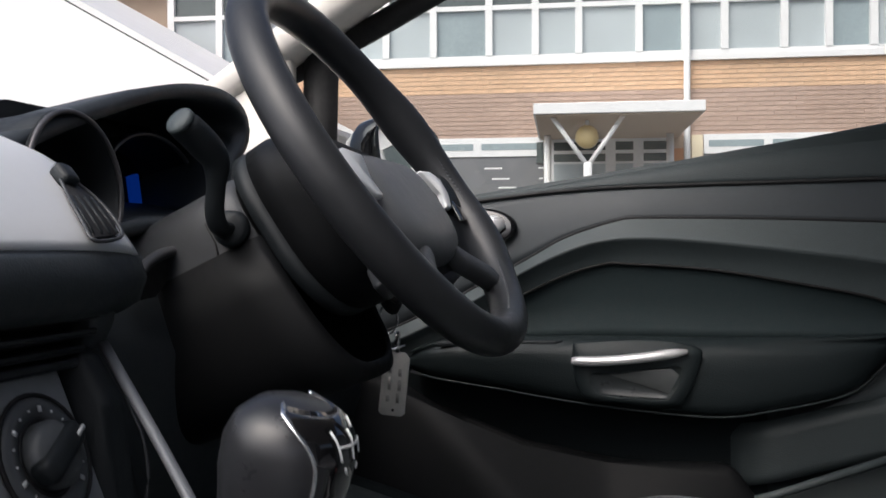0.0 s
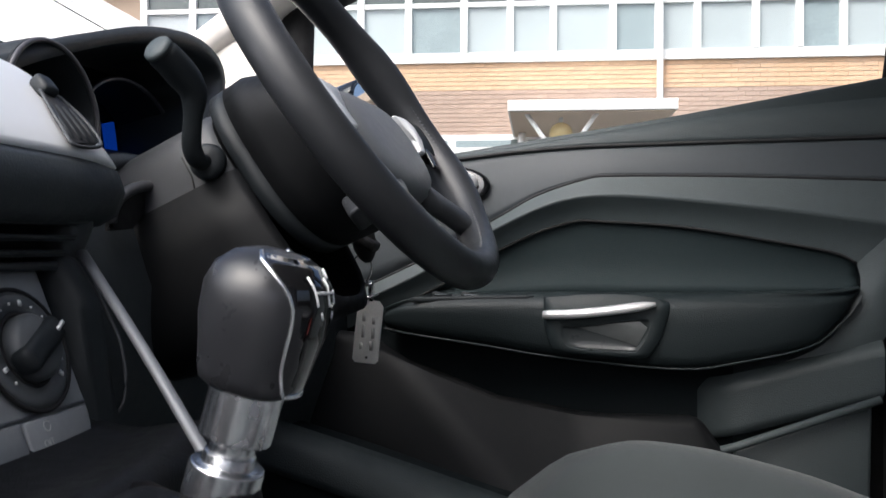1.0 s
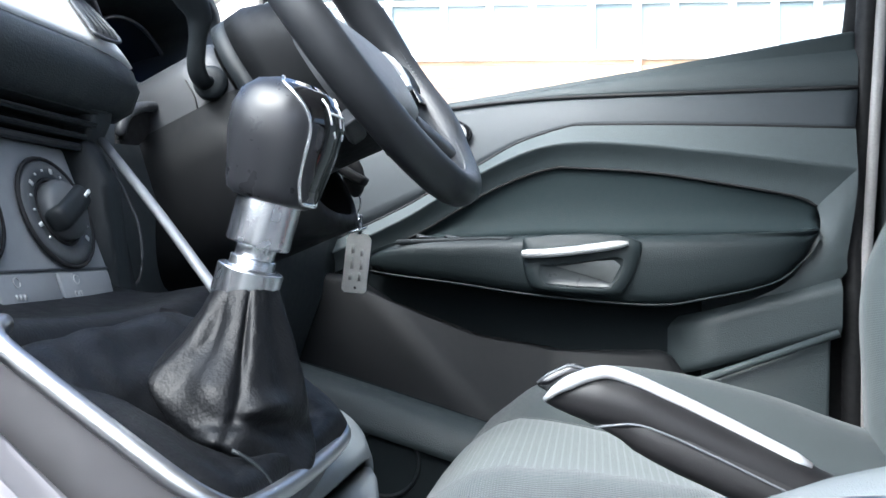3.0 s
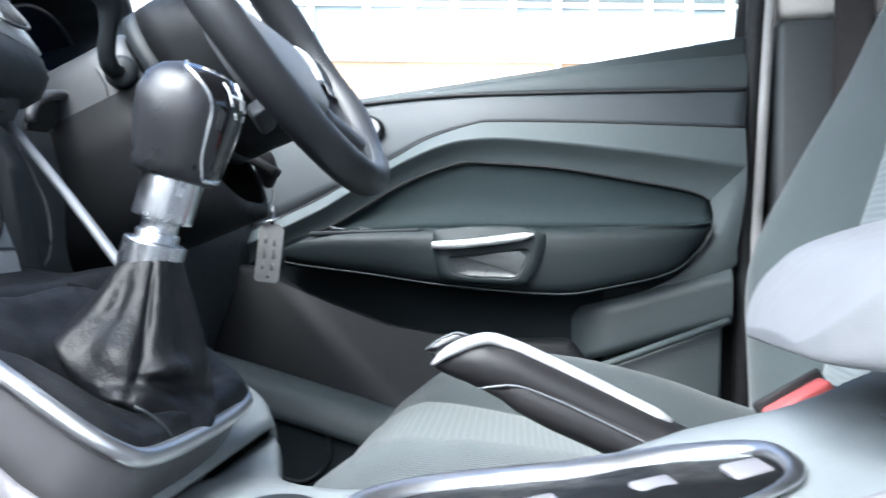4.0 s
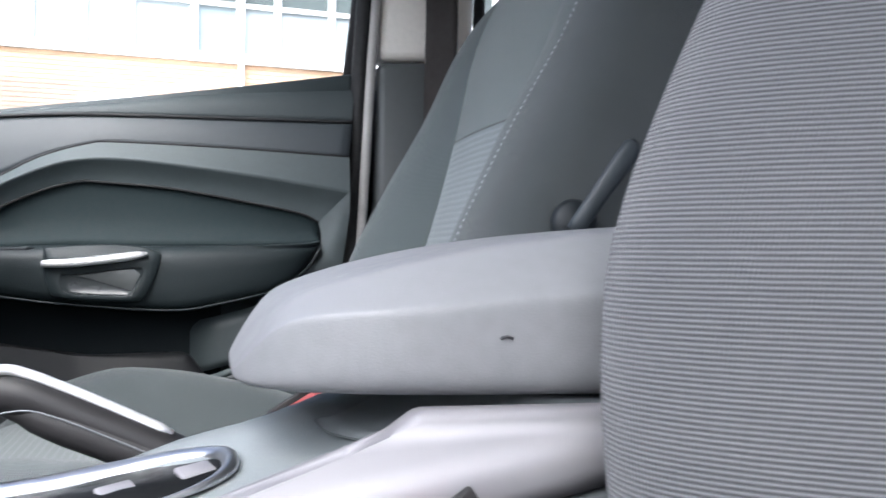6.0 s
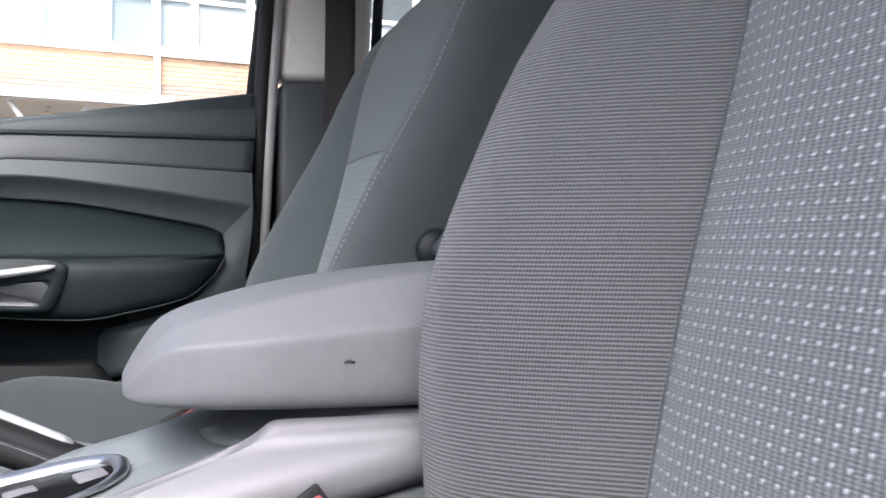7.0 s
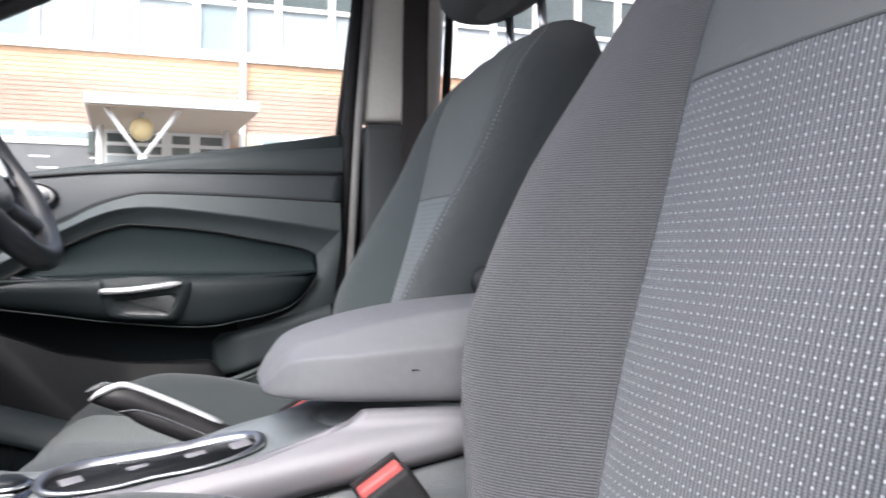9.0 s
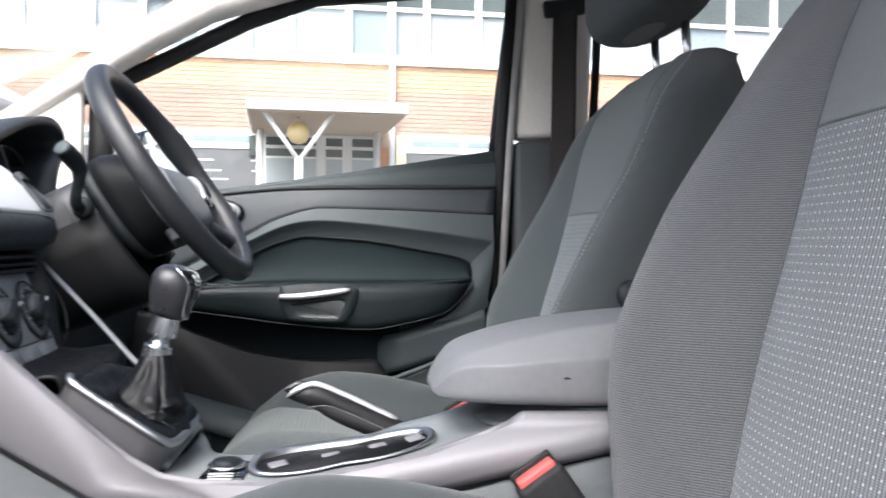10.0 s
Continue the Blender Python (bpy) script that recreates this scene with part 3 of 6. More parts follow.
for v in np.linspace(0, 1, 12):
    row = []
    for u in np.linspace(0, 1, 26):
        x = 0.162 + 0.184 * u
        lo, hi = 0.748 + 0.056 * u, 0.815 + 0.05 * u
        sink = (1 - min(1, u / 0.3)) ** 2
        row.append((x, 0.727 + 0.03 * sink + 0.012 * max(0, v - 0.86) / 0.14 + 0.008 * max(0, 0.1 - v) / 0.1, lo + (hi - lo) * v))
    block_rows.append(row)
part("pocket_block", sheet(block_rows), DOOR, door, "raised panel behind the pocket")
part("pocket_rib", tube([(0.17, 0.722, 0.742), (0.2, 0.718, 0.752), (0.341, 0.722, 0.805)], 0.0045, 10, 1.0), DOOR_BAND, door)
part("speaker_panel", slab([(0.16, 0.42), (0.33, 0.42), (0.336, 0.8), (0.2, 0.746)], lambda u, v, w: (u, 0.752 - w, v), 0.02, 0.005), DOOR, door)
# window frame and glass
part("window_frame", merge(
    tube([(-0.36, 0.795, 1.22), (-0.247, 0.797, 1.274), (-0.062, 0.797, 1.368), (0.05, 0.797, 1.41), (0.36, 0.79, 1.44)], 0.016, 10, 0.9),
    tube([(0.372, 0.79, 1.13), (0.386, 0.79, 1.26), (0.405, 0.79, 1.42)], 0.015, 10, 1.0, up=(0, 1, 0)),
    tube([(-0.318, 0.79, 1.03), (-0.312, 0.79, 1.25)], 0.022, 12, 0.9, up=(0, 1, 0))), BLACK, door, "black rubber window frame")
pane = part("window_pane", slab([(-0.31, 1.03), (0.375, 1.12), (0.4, 1.43), (0.1, 1.42), (-0.31, 1.25)], lambda u, v, w: (u, 0.8 + w, v), 0.004), PANE, door, smooth=False)
pane.visible_shadow = False

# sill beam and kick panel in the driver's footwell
# footwell shade is in this panel's near-black colour
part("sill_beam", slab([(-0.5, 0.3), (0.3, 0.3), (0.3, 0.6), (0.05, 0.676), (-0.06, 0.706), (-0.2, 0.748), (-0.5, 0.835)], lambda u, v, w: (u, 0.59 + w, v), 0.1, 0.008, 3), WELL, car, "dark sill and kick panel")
part("speaker_ring", tube([(-0.133 + 0.035 * math.cos(a), 0.588, 0.674 + 0.035 * math.sin(a)) for a in np.linspace(0, 2 * math.pi, 32, endpoint=False)], 0.0022, 8, closed=True, up=(0, 1, 0)), DARK, car, "round speaker surround")
sill_line = curve([(-0.45, 0.592, 0.824), (-0.2, 0.592, 0.756), (-0.053, 0.592, 0.714), (0.15, 0.592, 0.655)], 20)
part("sill_ridge", sheet([sill_line + np.array([0, 0.012 + 0.07 * max(0, 0.3 - t), -0.024 * t - 0.014 * t ** 3]) - np.array([0, 0.02 * math.sin(t * 1.5), 0]) for t in np.linspace(0, 1, 9)]), DOOR, car, "broad grey sill cover", mods=(SOLID(0.004, 1.0),))

# door mirror outside
mirror = thing("door_mirror", "door mirror in a dark housing outside the window", "car mirror")
MIR = frame_at((-0.24, 0.955, 1.117), (0.94, -0.2, 0.14))
shape = ring(0, 0, 0.104, 0.07, 36, 4.0)
part("housing", sheet([[MIR @ Vector((u * k, v * k, h)) for u, v in shape] for k, h in ((0.3, -0.075), (0.75, -0.06), (0.96, -0.03), (1.0, 0.0), (0.98, 0.004), (0.95, 0.002))], True, True), GLOSS, mirror, "dark mirror housing")
part("mirror_glass", sheet([[MIR @ Vector((u * k, v * k, h)) for u, v in shape] for k, h in ((0.94, 0.001), (0.94, 0.0035), (0.5, 0.0035))], True, True), mat("mirror_silver", (0.9, 0.9, 0.9), 0.02, metal=1.0, vary=0.0), mirror, smooth=False)
part("arm", tube([(-0.275, 0.8, 1.05), (-0.265, 0.9, 1.08)], 0.016, 10), GLOSS, mirror)


# ---- front seats ----
PANEL = profile([(0.62, 0.345), (0.70, 0.356), (0.806, 0.374), (0.897, 0.393), (0.994, 0.419), (1.065, 0.436), (1.152, 0.461), (1.2, 0.484), (1.235, 0.525)])
RIDGE = profile([(0.62, 0.335), (0.70, 0.333), (0.8, 0.33), (0.87, 0.328), (0.923, 0.338), (1.005, 0.378), (1.087, 0.424), (1.18, 0.472), (1.235, 0.525)])
HALF = profile([(0.62, 0.225), (0.75, 0.242), (0.87, 0.25), (1.0, 0.246), (1.1, 0.242), (1.17, 0.232), (1.21, 0.212), (1.235, 0.175)])
SEAM = profile([(0.62, 0.125), (0.87, 0.13), (0.97, 0.122), (1.05, 0.114), (1.1, 0.124), (1.15, 0.132), (1.21, 0.11), (1.235, 0.08)])
THICK = profile([(0.62, 0.13), (0.9, 0.135), (1.1, 0.118), (1.17, 0.096), (1.21, 0.066), (1.235, 0.035)])


FULL, RISE, EDGE = 0.69, 1.08, 2.06


def back_point(k, z, side=1):
    """A point of the backrest's skin at height z: k runs 0 at the middle, 1 at the seam, 2 at the ridge, 3 at the side, 4 at the back."""
    p, r, h, s, t = PANEL(z), RIDGE(z), HALF(z), SEAM(z), THICK(z)
    rw = s + (h - s) * FULL
    if k <= 1:
        w = s * k
        x = p - 0.006 * (1 - k ** 2) + 0.004 * k ** 12
    elif k <= 2:
        q = k - 1
        w = s + (rw - s) * q
        e = math.sin(q * math.pi / 2)
        x = (p + 0.004) * (1 - e) + r * e - 0.004 * math.sin(q * math.pi)
    elif k <= 3:
        q = (k - 2) * math.pi / 2
        w = rw + (h - rw) * math.sin(q)
        x = r + 0.045 * (1 - math.cos(q))
    elif k <= 4:
        q = k - 3
        w = h - 0.006 * q ** 2
        x = (r + 0.045) * (1 - q) + (p + t) * q
    else:
        q = k - 4
        w = (h - 0.006) * (1 - q)
        x = p + t + 0.018 * (1 - (1 - q) ** 2)
    crown = max(0.0, z - 1.1) / 0.135
    fall = 0.34 * crown ** 2 * max(0.0, x - r - 0.02) if k > 2 else 0.0
    return (x, side * w, (z if z < 1.1 else 1.1 + (z - 1.1) * RISE) - fall)


ZS = [0.62, 0.64] + list(np.linspace(0.67, 1.15, 33)) + [1.165, 1.18, 1.195, 1.207, 1.218, 1.227, 1.233]
# crest of the outer bolster, line of the seam, and how the side by the console differs
CUSH_TOP = profile([(-0.06, 0.7), (-0.045, 0.728), (-0.023, 0.755), (0.0, 0.772), (0.019, 0.788), (0.04, 0.796), (0.086, 0.808), (0.135, 0.806), (0.18, 0.799), (0.25, 0.782), (0.305, 0.763), (0.4, 0.735)])
CUSH_MID = profile([(-0.06, 0.716), (-0.037, 0.743), (0.0, 0.767), (0.04, 0.767), (0.1, 0.757), (0.2, 0.738), (0.3, 0.722), (0.4, 0.714)])
INNER_LIFT = profile([(-0.06, 0.02), (-0.016, 0.02), (0.007, 0.018), (0.041, 0.005), (0.072, -0.004), (0.1, -0.01), (0.2, -0.014), (0.4, -0.01)])
FULLER = True


def cushion_point(k, x, side=1):
    top, mid = CUSH_TOP(x), CUSH_MID(x)
    if FULLER and side < 0:
        top += INNER_LIFT(x)
    front = min(1.0, (x + 0.062) / 0.06)
    h = 0.225 + 0.022 * math.sqrt(max(front, 0))
    s = 0.142
    rw = 0.205
    if k <= 1:
        return (x, side * s * k, mid - 0.004 * k ** 12)
    if k <= 2:
        q = k - 1
        e = math.sin(q * math.pi / 2)
        return (x, side * (s + (rw - s) * q), (mid - 0.004) * (1 - e) + top * e)
    if k <= 3:
        q = (k - 2) * math.pi / 2
        return (x, side * (rw + (h - rw) * math.sin(q)), top - 0.04 * (1 - math.cos(q)))
    q = k - 4 + 1
    return (x, side * (h - 0.01 * q), (top - 0.04) * (1 - q) + 0.5 * q)


def make_seat(label, panel, bolster, upper, near_cushion, cross=1.063):
    seat = thing("car_seat", label, "car seat", "front seats")
    ks = lambda a, b, n: np.linspace(a, b, n)
    lo, hi = [z for z in ZS if z <= cross + 0.001] + [cross], [cross] + [z for z in ZS if z > cross + 0.007]
    lo = sorted(set(round(z, 4) for z in lo))

    def skin(rng, zs, side):
        return sheet([[back_point(k, z, side) for k in rng] for z in zs])

    centre = [(1, k) for k in ks(1, 0, 12)] + [(-1, k) for k in ks(0, 1, 12)[1:]]
    part("back_panel", sheet([[back_point(k, z, s) for s, k in centre] for z in lo]), panel, seat, "grey cloth centre panel")
    part("back_upper_panel", sheet([[back_point(k, z, s) for s, k in centre] for z in hi]), upper, seat, "plain cloth upper panel")
    for s in (1, -1):
        edge = EDGE if s < 0 else 2.6
        part("back_bolster", skin(ks(1, edge, 26), ZS, s), bolster, seat, "finely ribbed side bolster")
        part("back_side", skin(list(ks(edge, 3, 8)) + list(ks(3, 4, 5)[1:]), ZS, s), CLOTH_SIDE, seat, "dark side cloth")
        dashes = []
        line = curve([back_point(edge - 0.03, z, s) for z in ZS[4:]], 240)
        for a, b in zip(line[0::2], line[1::2]):
            d = Vector(b) - Vector(a)
            dashes.append(tube([Vector(a) - d * 0.1 + Vector((-0.0006, 0, 0)), Vector(b) - d * 0.25 + Vector((-0.0006, 0, 0))], 0.00042, 5))
        part("stitching", merge(*dashes), WORNINK, seat, "pale double stitching")
        for rng, zs in ((1.0, ZS[3:]),):
            part("seam_piping", tube([Vector(back_point(rng, z, s)) + Vector((0.0005, 0, 0)) for z in zs], 0.0014, 6), CLOTH_SIDE, seat)
    part("cross_seam", tube([Vector(back_point(k, cross, s)) + Vector((0.0005, 0, 0)) for s, k in centre], 0.0013, 6), CLOTH_SIDE, seat)
    rear = [(1, k) for k in ks(4, 5, 10)] + [(-1, k) for k in ks(5, 4, 10)[1:]]
    part("back_shell", sheet([[back_point(k, z, s) for s, k in rear] for z in ZS]), CLOTH_SIDE, seat)
    top = [back_point(k, ZS[-1], 1) for k in ks(0, 5, 24)] + [back_point(k, ZS[-1], -1) for k in ks(5, 0, 24)[1:-1]]
    mid_top = np.array((0.54, 0, top[0][2]))
    inner = [(np.array(p) - mid_top) * 0.5 + mid_top + (0, 0, 0.006) for p in top]
    part("back_top", sheet([top, [(np.array(p) - mid_top) * 0.85 + mid_top + (0, 0, 0.004) for p in top], inner, [tuple(mid_top + (0.0001 * i, 0, 0.007)) for i in range(len(top))]], True), CLOTH, seat)
    xs = [-0.06, -0.056, -0.05, -0.04, -0.025, -0.008] + list(np.linspace(0.01, 0.4, 22))
    centre_c = [(1, k) for k in ks(1, 0, 10)] + [(-1, k) for k in ks(0, 1, 10)[1:]]
    part("cushion_panel", sheet([[cushion_point(k, x, s) for s, k in centre_c] for x in xs]), CUSHION_PANEL, seat, "grey cushion panel")
    for s in (1, -1):
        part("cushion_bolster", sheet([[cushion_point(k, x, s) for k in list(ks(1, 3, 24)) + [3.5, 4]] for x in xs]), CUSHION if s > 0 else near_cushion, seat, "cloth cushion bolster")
        part("cushion_piping", tube([Vector(cushion_point(1, x, s)) for x in xs[1:]], 0.0014, 6), CLOTH_SIDE, seat)
    allk = [(1, k) for k in [4] + list(ks(3, 0, 18))] + [(-1, k) for k in list(ks(0, 3, 18))[1:] + [4]]
    face = [cushion_point(k, -0.06, s) for s, k in allk]
    part("cushion_front", sheet([face, [(-0.066, y * 0.995, z - 0.012) for x, y, z in face], [(-0.06, y * 0.98, min(z, 0.68)) for x, y, z in face], [(-0.01, y * 0.95, 0.5) for x, y, z in face]]), CUSHION, seat)
    base = part("seat_base", block(0.36, 0.4, 0.17, pose(0.18, 0, 0.41), 0.02), DARK, seat)
    for y in (-0.17, 0.17):
        part("seat_rail", block(0.46, 0.03, 0.03, pose(0.18, y, 0.323), 0.004), ALU, base)
    # headrest on two posts
    rows = []
    for z, rx, ry in ((1.286, 0.015, 0.07), (1.291, 0.045, 0.12), (1.306, 0.065, 0.145), (1.34, 0.073, 0.155), (1.39, 0.071, 0.155), (1.43, 0.06, 0.14), (1.455, 0.042, 0.12), (1.464, 0.015, 0.07)):
        rows.append([(0.508 + (z - 1.26) * 0.08 + u, v, z + 0.01) for u, v in ring(0, 0, rx, ry, 32, 2.6)])
    rest = part("headrest", sheet(rows, True, True), CLOTH_SIDE, seat, "dark cloth headrest", mods=(SUB(1),))
    for y in (-0.06, 0.06):
        part("headrest_post", tube([(0.552, y, 1.22), (0.546, y, 1.315)], 0.006, 12), CHROME, rest)
    # recliner lever and cover on the inner side
    return seat


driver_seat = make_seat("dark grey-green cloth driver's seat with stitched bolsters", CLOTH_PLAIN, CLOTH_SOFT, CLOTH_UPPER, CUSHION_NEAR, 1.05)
driver_seat.location = (0.001, 0.385, -0.029)
# the passenger backrest is fuller and more upright at its bolsters
FULL, RISE, EDGE, FULLER = 0.76, 0.95, 2.6, False
SEAM = profile([(0.62, 0.132), (0.87, 0.138), (1.063, 0.138), (1.15, 0.13), (1.21, 0.105), (1.235, 0.08)])
RIDGE = profile([(0.62, 0.328), (0.70, 0.325), (0.8, 0.32), (0.87, 0.317), (0.923, 0.325), (1.0, 0.357), (1.04, 0.38), (1.087, 0.41), (1.18, 0.468), (1.235, 0.525)])
passenger_seat = make_seat("grey cloth passenger seat with dotted centre panel", CLOTH_DOT, CLOTH, CLOTH_TOP, CUSHION)
passenger_seat.location = (0.0, -0.361, 0.0)
lever = part("recline_cover", turned([(0.001, 0.0), (0.032, 0.0), (0.034, 0.006), (0.028, 0.012), (0.001, 0.014)], frame_at((0.418, -0.25, 0.954), (0, -1, 0.05)) @ Matrix.Diagonal((0.5, 0.5, 0.8, 1)), 28), DARK, driver_seat, "round recliner cover")
part("recline_lever", tube(curve([(0.414, -0.264, 0.949), (0.427, -0.268, 0.969), (0.449, -0.268, 0.999), (0.457, -0.266, 1.009)], 12), [0.006, 0.0065, 0.0065, 0.0065, 0.0066, 0.0068, 0.007, 0.0073, 0.0075, 0.0075, 0.007, 0.0045], 12, 0.6, up=(0, 1, 0)), DOOR_TRIM, lever, "dark plastic recliner lever")

# ---- seat belt on the middle pillar ----
belt = thing("seat_belt", "dark webbing seat belt hanging down the middle pillar", "seat belt")
rows = []
for z in np.linspace(0.55, 1.385, 16):
    x = 0.4815 + (z - 1.16) * 0.01
    rows.append([(x + 0.78 * u, 0.731 - 0.5 * u + 0.002 * math.sin(z * 30), z) for u in np.linspace(-0.024, 0.024, 6)])
part("webbing", sheet(rows), WEBBING, belt, mods=(SOLID(0.0015),))
part("belt_guide", block(0.075, 0.02, 0.03, pose(0.485, 0.745, 1.395, 0, -8, 0), 0.006, 3), DARK, belt, "dark moulded belt guide")


def buckle(at, turn, label):
    b = thing("belt_buckle", label, "seat belt buckle", "belt buckles")
    m = Matrix.Translation(at) @ pose(0, 0, 0, *turn)
    part("stalk", tube([m @ Vector((0, 0, -0.16)), m @ Vector((0, 0, -0.04))], 0.012, 10, 0.4), DARK, b)
    body = part("buckle_body", block(0.042, 0.024, 0.075, m @ pose(0, 0, -0.032), 0.005, 3), BLACK, b, "black buckle housing")
    part("release_button", block(0.034, 0.016, 0.009, m @ pose(0, 0, 0.006), 0.002, 2), RED, body, "red release button")
    part("slot_rim", block(0.038, 0.004, 0.016, m @ pose(0, 0.011, 0.006), 0.0015, 2), BLACK, body)
    return b


buckle((0.268, -0.118, 0.793), (0, -35, 0), "red-topped seat belt buckle beside the console")
buckle((0.2375, 0.111, 0.8042), (0, -31, 0), "red-topped buckle beside the handbrake")

# ---- centre console ----
console = thing("centre_console", "grey and silver centre console between the seats", "console")
CH = 0.1
low = [(0.42, 0.806), (0.337, 0.815), (0.202, 0.784), (0.06, 0.758), (-0.02, 0.757), (-0.087, 0.781), (-0.15, 0.822), (-0.3, 0.92)]
up = [(-0.3, 0.955), (-0.15, 0.893), (-0.09, 0.838), (-0.06, 0.808), (-0.034, 0.792), (0.0, 0.786), (0.05, 0.788), (0.109, 0.796), (0.18, 0.81), (0.232, 0.824), (0.246, 0.834), (0.257, 0.843), (0.42, 0.841)]
part("silver_side", slab(up + low, lambda u, v, w: (u, -(CH - 0.014 + w), v), 0.016, 0.004, 3), SILVER, console, "satin silver side fascia")
lowline = [(-0.32, 0.925), (-0.15, 0.815), (-0.087, 0.774), (-0.02, 0.75), (0.06, 0.751), (0.202, 0.778), (0.337, 0.809), (0.6, 0.815), (0.6, 0.3), (-0.32, 0.3)]
part("lower_side", slab(lowline, lambda u, v, w: (u, -(CH - 0.012 + w), v), 0.012, 0.003), GREY, console, "blue-grey lower side panel")
part("side_gap", tube([(u, -(CH - 0.006), v + 0.003) for u, v in lowline[:8]], 0.0035, 6), BLACK, console)
# top deck: flat beside the cup well, with a soft fall on the driver's side
part("driver_side", slab([(-0.32, 0.84), (-0.2, 0.79), (-0.06, 0.75), (0.15, 0.735), (0.25, 0.78), (0.6, 0.8), (0.6, 0.3), (-0.32, 0.3)], lambda u, v, w: (u, 0.085 + w, v), 0.012, 0.003), DARK, console)
deck_z = profile([(-0.05, 0.783), (0.03, 0.783), (0.11, 0.79), (0.19, 0.803), (0.25, 0.818), (0.3, 0.826), (0.62, 0.83)])
deck_y = lambda v: float(np.interp(v, [-0.06, -0.045, -0.03, -0.022, -0.014, -0.005, 0.005, 0.02, 0.035, 0.1, 0.14, 0.175, 0.205, 0.22, 0.23, 0.24, 0.25, 0.3], [0.163, 0.15, 0.115, 0.085, 0.052, 0.032, 0.02, 0.012, 0.01, 0.022, 0.032, 0.038, 0.042, 0.046, 0.054, 0.068, 0.082, 0.086]))
deck_swell = lambda x, y: float(np.interp(x, [0.11, 0.17, 0.225, 0.25, 0.3], [0.0, 0.011, 0.0115, 0.008, 0.0])) * float(np.interp(y, [-0.025, -0.01, 0.005, 0.02], [0.0, 0.25, 0.75, 1.0]))
rows = []
for x in list(np.linspace(-0.037, 0.05, 24)) + list(np.linspace(0.07, 0.62, 36)):
    far = deck_y(x)
    row = [(x, y, deck_z(x) + deck_swell(x, y) + 0.005 * (1 - min(1.0, ((y + 0.025) / 0.065) ** 2))) for y in np.linspace(-0.088, far, 13)]
    zf = row[-1][2]
    row += [(x, far + 0.006, zf - 0.004), (x, far + 0.01, zf - 0.012), (x, far + 0.014, zf - 0.05)]
    rows.append(row)
part("deck", sheet(rows), DECK, console, "grey top deck", mods=(SOLID(0.004),))
part("deck_nose", sheet([rows[0], [(p[0] - 0.006, p[1], p[2] - 0.004) for p in rows[0]], [(p[0] - 0.008, p[1], p[2] - 0.05) for p in rows[0]]]), DECK, console)
shoulder = []
for x in np.linspace(-0.033, -0.13, 20):
    z = 0.784 + 0.6 * max(0.0, -0.02 - x)
    e = min(0.163, deck_y(x) + 0.004)
    shoulder.append([(x, -0.05, z), (x, 0.03, z), (x, e - 0.025, z), (x, e - 0.01, z - 0.001), (x, e - 0.003, z - 0.003), (x, e, z - 0.008), (x, e + 0.001, z - 0.05)])
part("deck_shoulder", sheet(shoulder), DECK, console, mods=(SOLID(0.004),))
part("deck_end", block(0.03, 0.18, 0.45, pose(0.61, 0, 0.6), 0.008), DARK, console)


def on_deck(x, y, up=0.0):
    return Vector((x, y, deck_z(x) + 0.005 * (1 - ((y + 0.025) / 0.065) ** 2) + up))


# cup well with a bright rim
cup_c, cup_l, cup_w = 0.112, 0.077, 0.036
waist = lambda u: 1 - 0.14 * math.exp(-(u / 0.018) ** 2)
out = [on_deck(cup_c + u, -0.036 + 0.01 * (u / 0.08) + v * waist(u), 0.003) for u, v in ring(0, 0, cup_l, cup_w, 40, 3.0)]
well = part("cup_well", sheet([[p for p in out], [p + Vector((0, 0, -0.001)) * 1 for p in out]] + [[Vector((cup_c, -0.036, p.z - 0.002)) + (Vector((p.x - cup_c, p.y + 0.036, 0)) * 0.92) + Vector((0, 0, 0.0)) for p in out]], True, True), BOWL, console, "black cup well")
part("cup_rim", tube(out, [max(0.0016, 0.0042 + 0.003 * math.sin(2 * math.pi * k / 40)) for k in range(40)], 10, 0.8, closed=True), BEZEL, well, "bright chrome oval rim")
for u in (-0.055, -0.01, 0.03, 0.062):
    part("cup_finger", block(0.016, 0.011, 0.003, Matrix.Translation(on_deck(cup_c + u, -0.042 + 0.014 * (u / 0.08), 0.0035)) @ pose(0, 0, 0, 12, -6, 25), 0.0013), SILVER, well)
# switch plate before the cup well
plate = part("switch_plate", slab([(-0.008, -0.085), (0.03, -0.085), (0.034, -0.03), (0.0, -0.03)], lambda u, v, w: on_deck(u, v, w), 0.003, 0.001), GLOSS, console, "gloss black switch plate")
part("rotary_switch", turned([(0.0, 0.0), (0.013, 0.0), (0.013, 0.004), (0.0115, 0.006), (0.001, 0.006)], Matrix.Translation(on_deck(0.014, -0.045, 0.003)), 28), DARK, plate)
part("rotary_ring", tube([on_deck(0.014 + 0.0145 * math.cos(a), -0.045 + 0.0145 * math.sin(a), 0.0045) for a in np.linspace(0, 2 * math.pi, 28, endpoint=False)], 0.0018, 8, closed=True), CHROME, plate)
for k in range(3):
    part("switch_marking", block(0.02, 0.0018, 0.001, Matrix.Translation(on_deck(0.012, -0.066 - 0.006 * k, 0.0036)), 0), WHITEINK, plate)

# armrest box and padded armrest
rows = []
for z, g in ((0.8, 0.0), (0.842, 0.0)):
    rows.append([(0.455 + 0.155 * c, 0.086 * s, z) for c, s in ring(0, 0, 1, 1, 40, 6)])
part("armrest_box", sheet(rows, True, True), DECK, console, "grey box below the armrest")
neck_rows = []
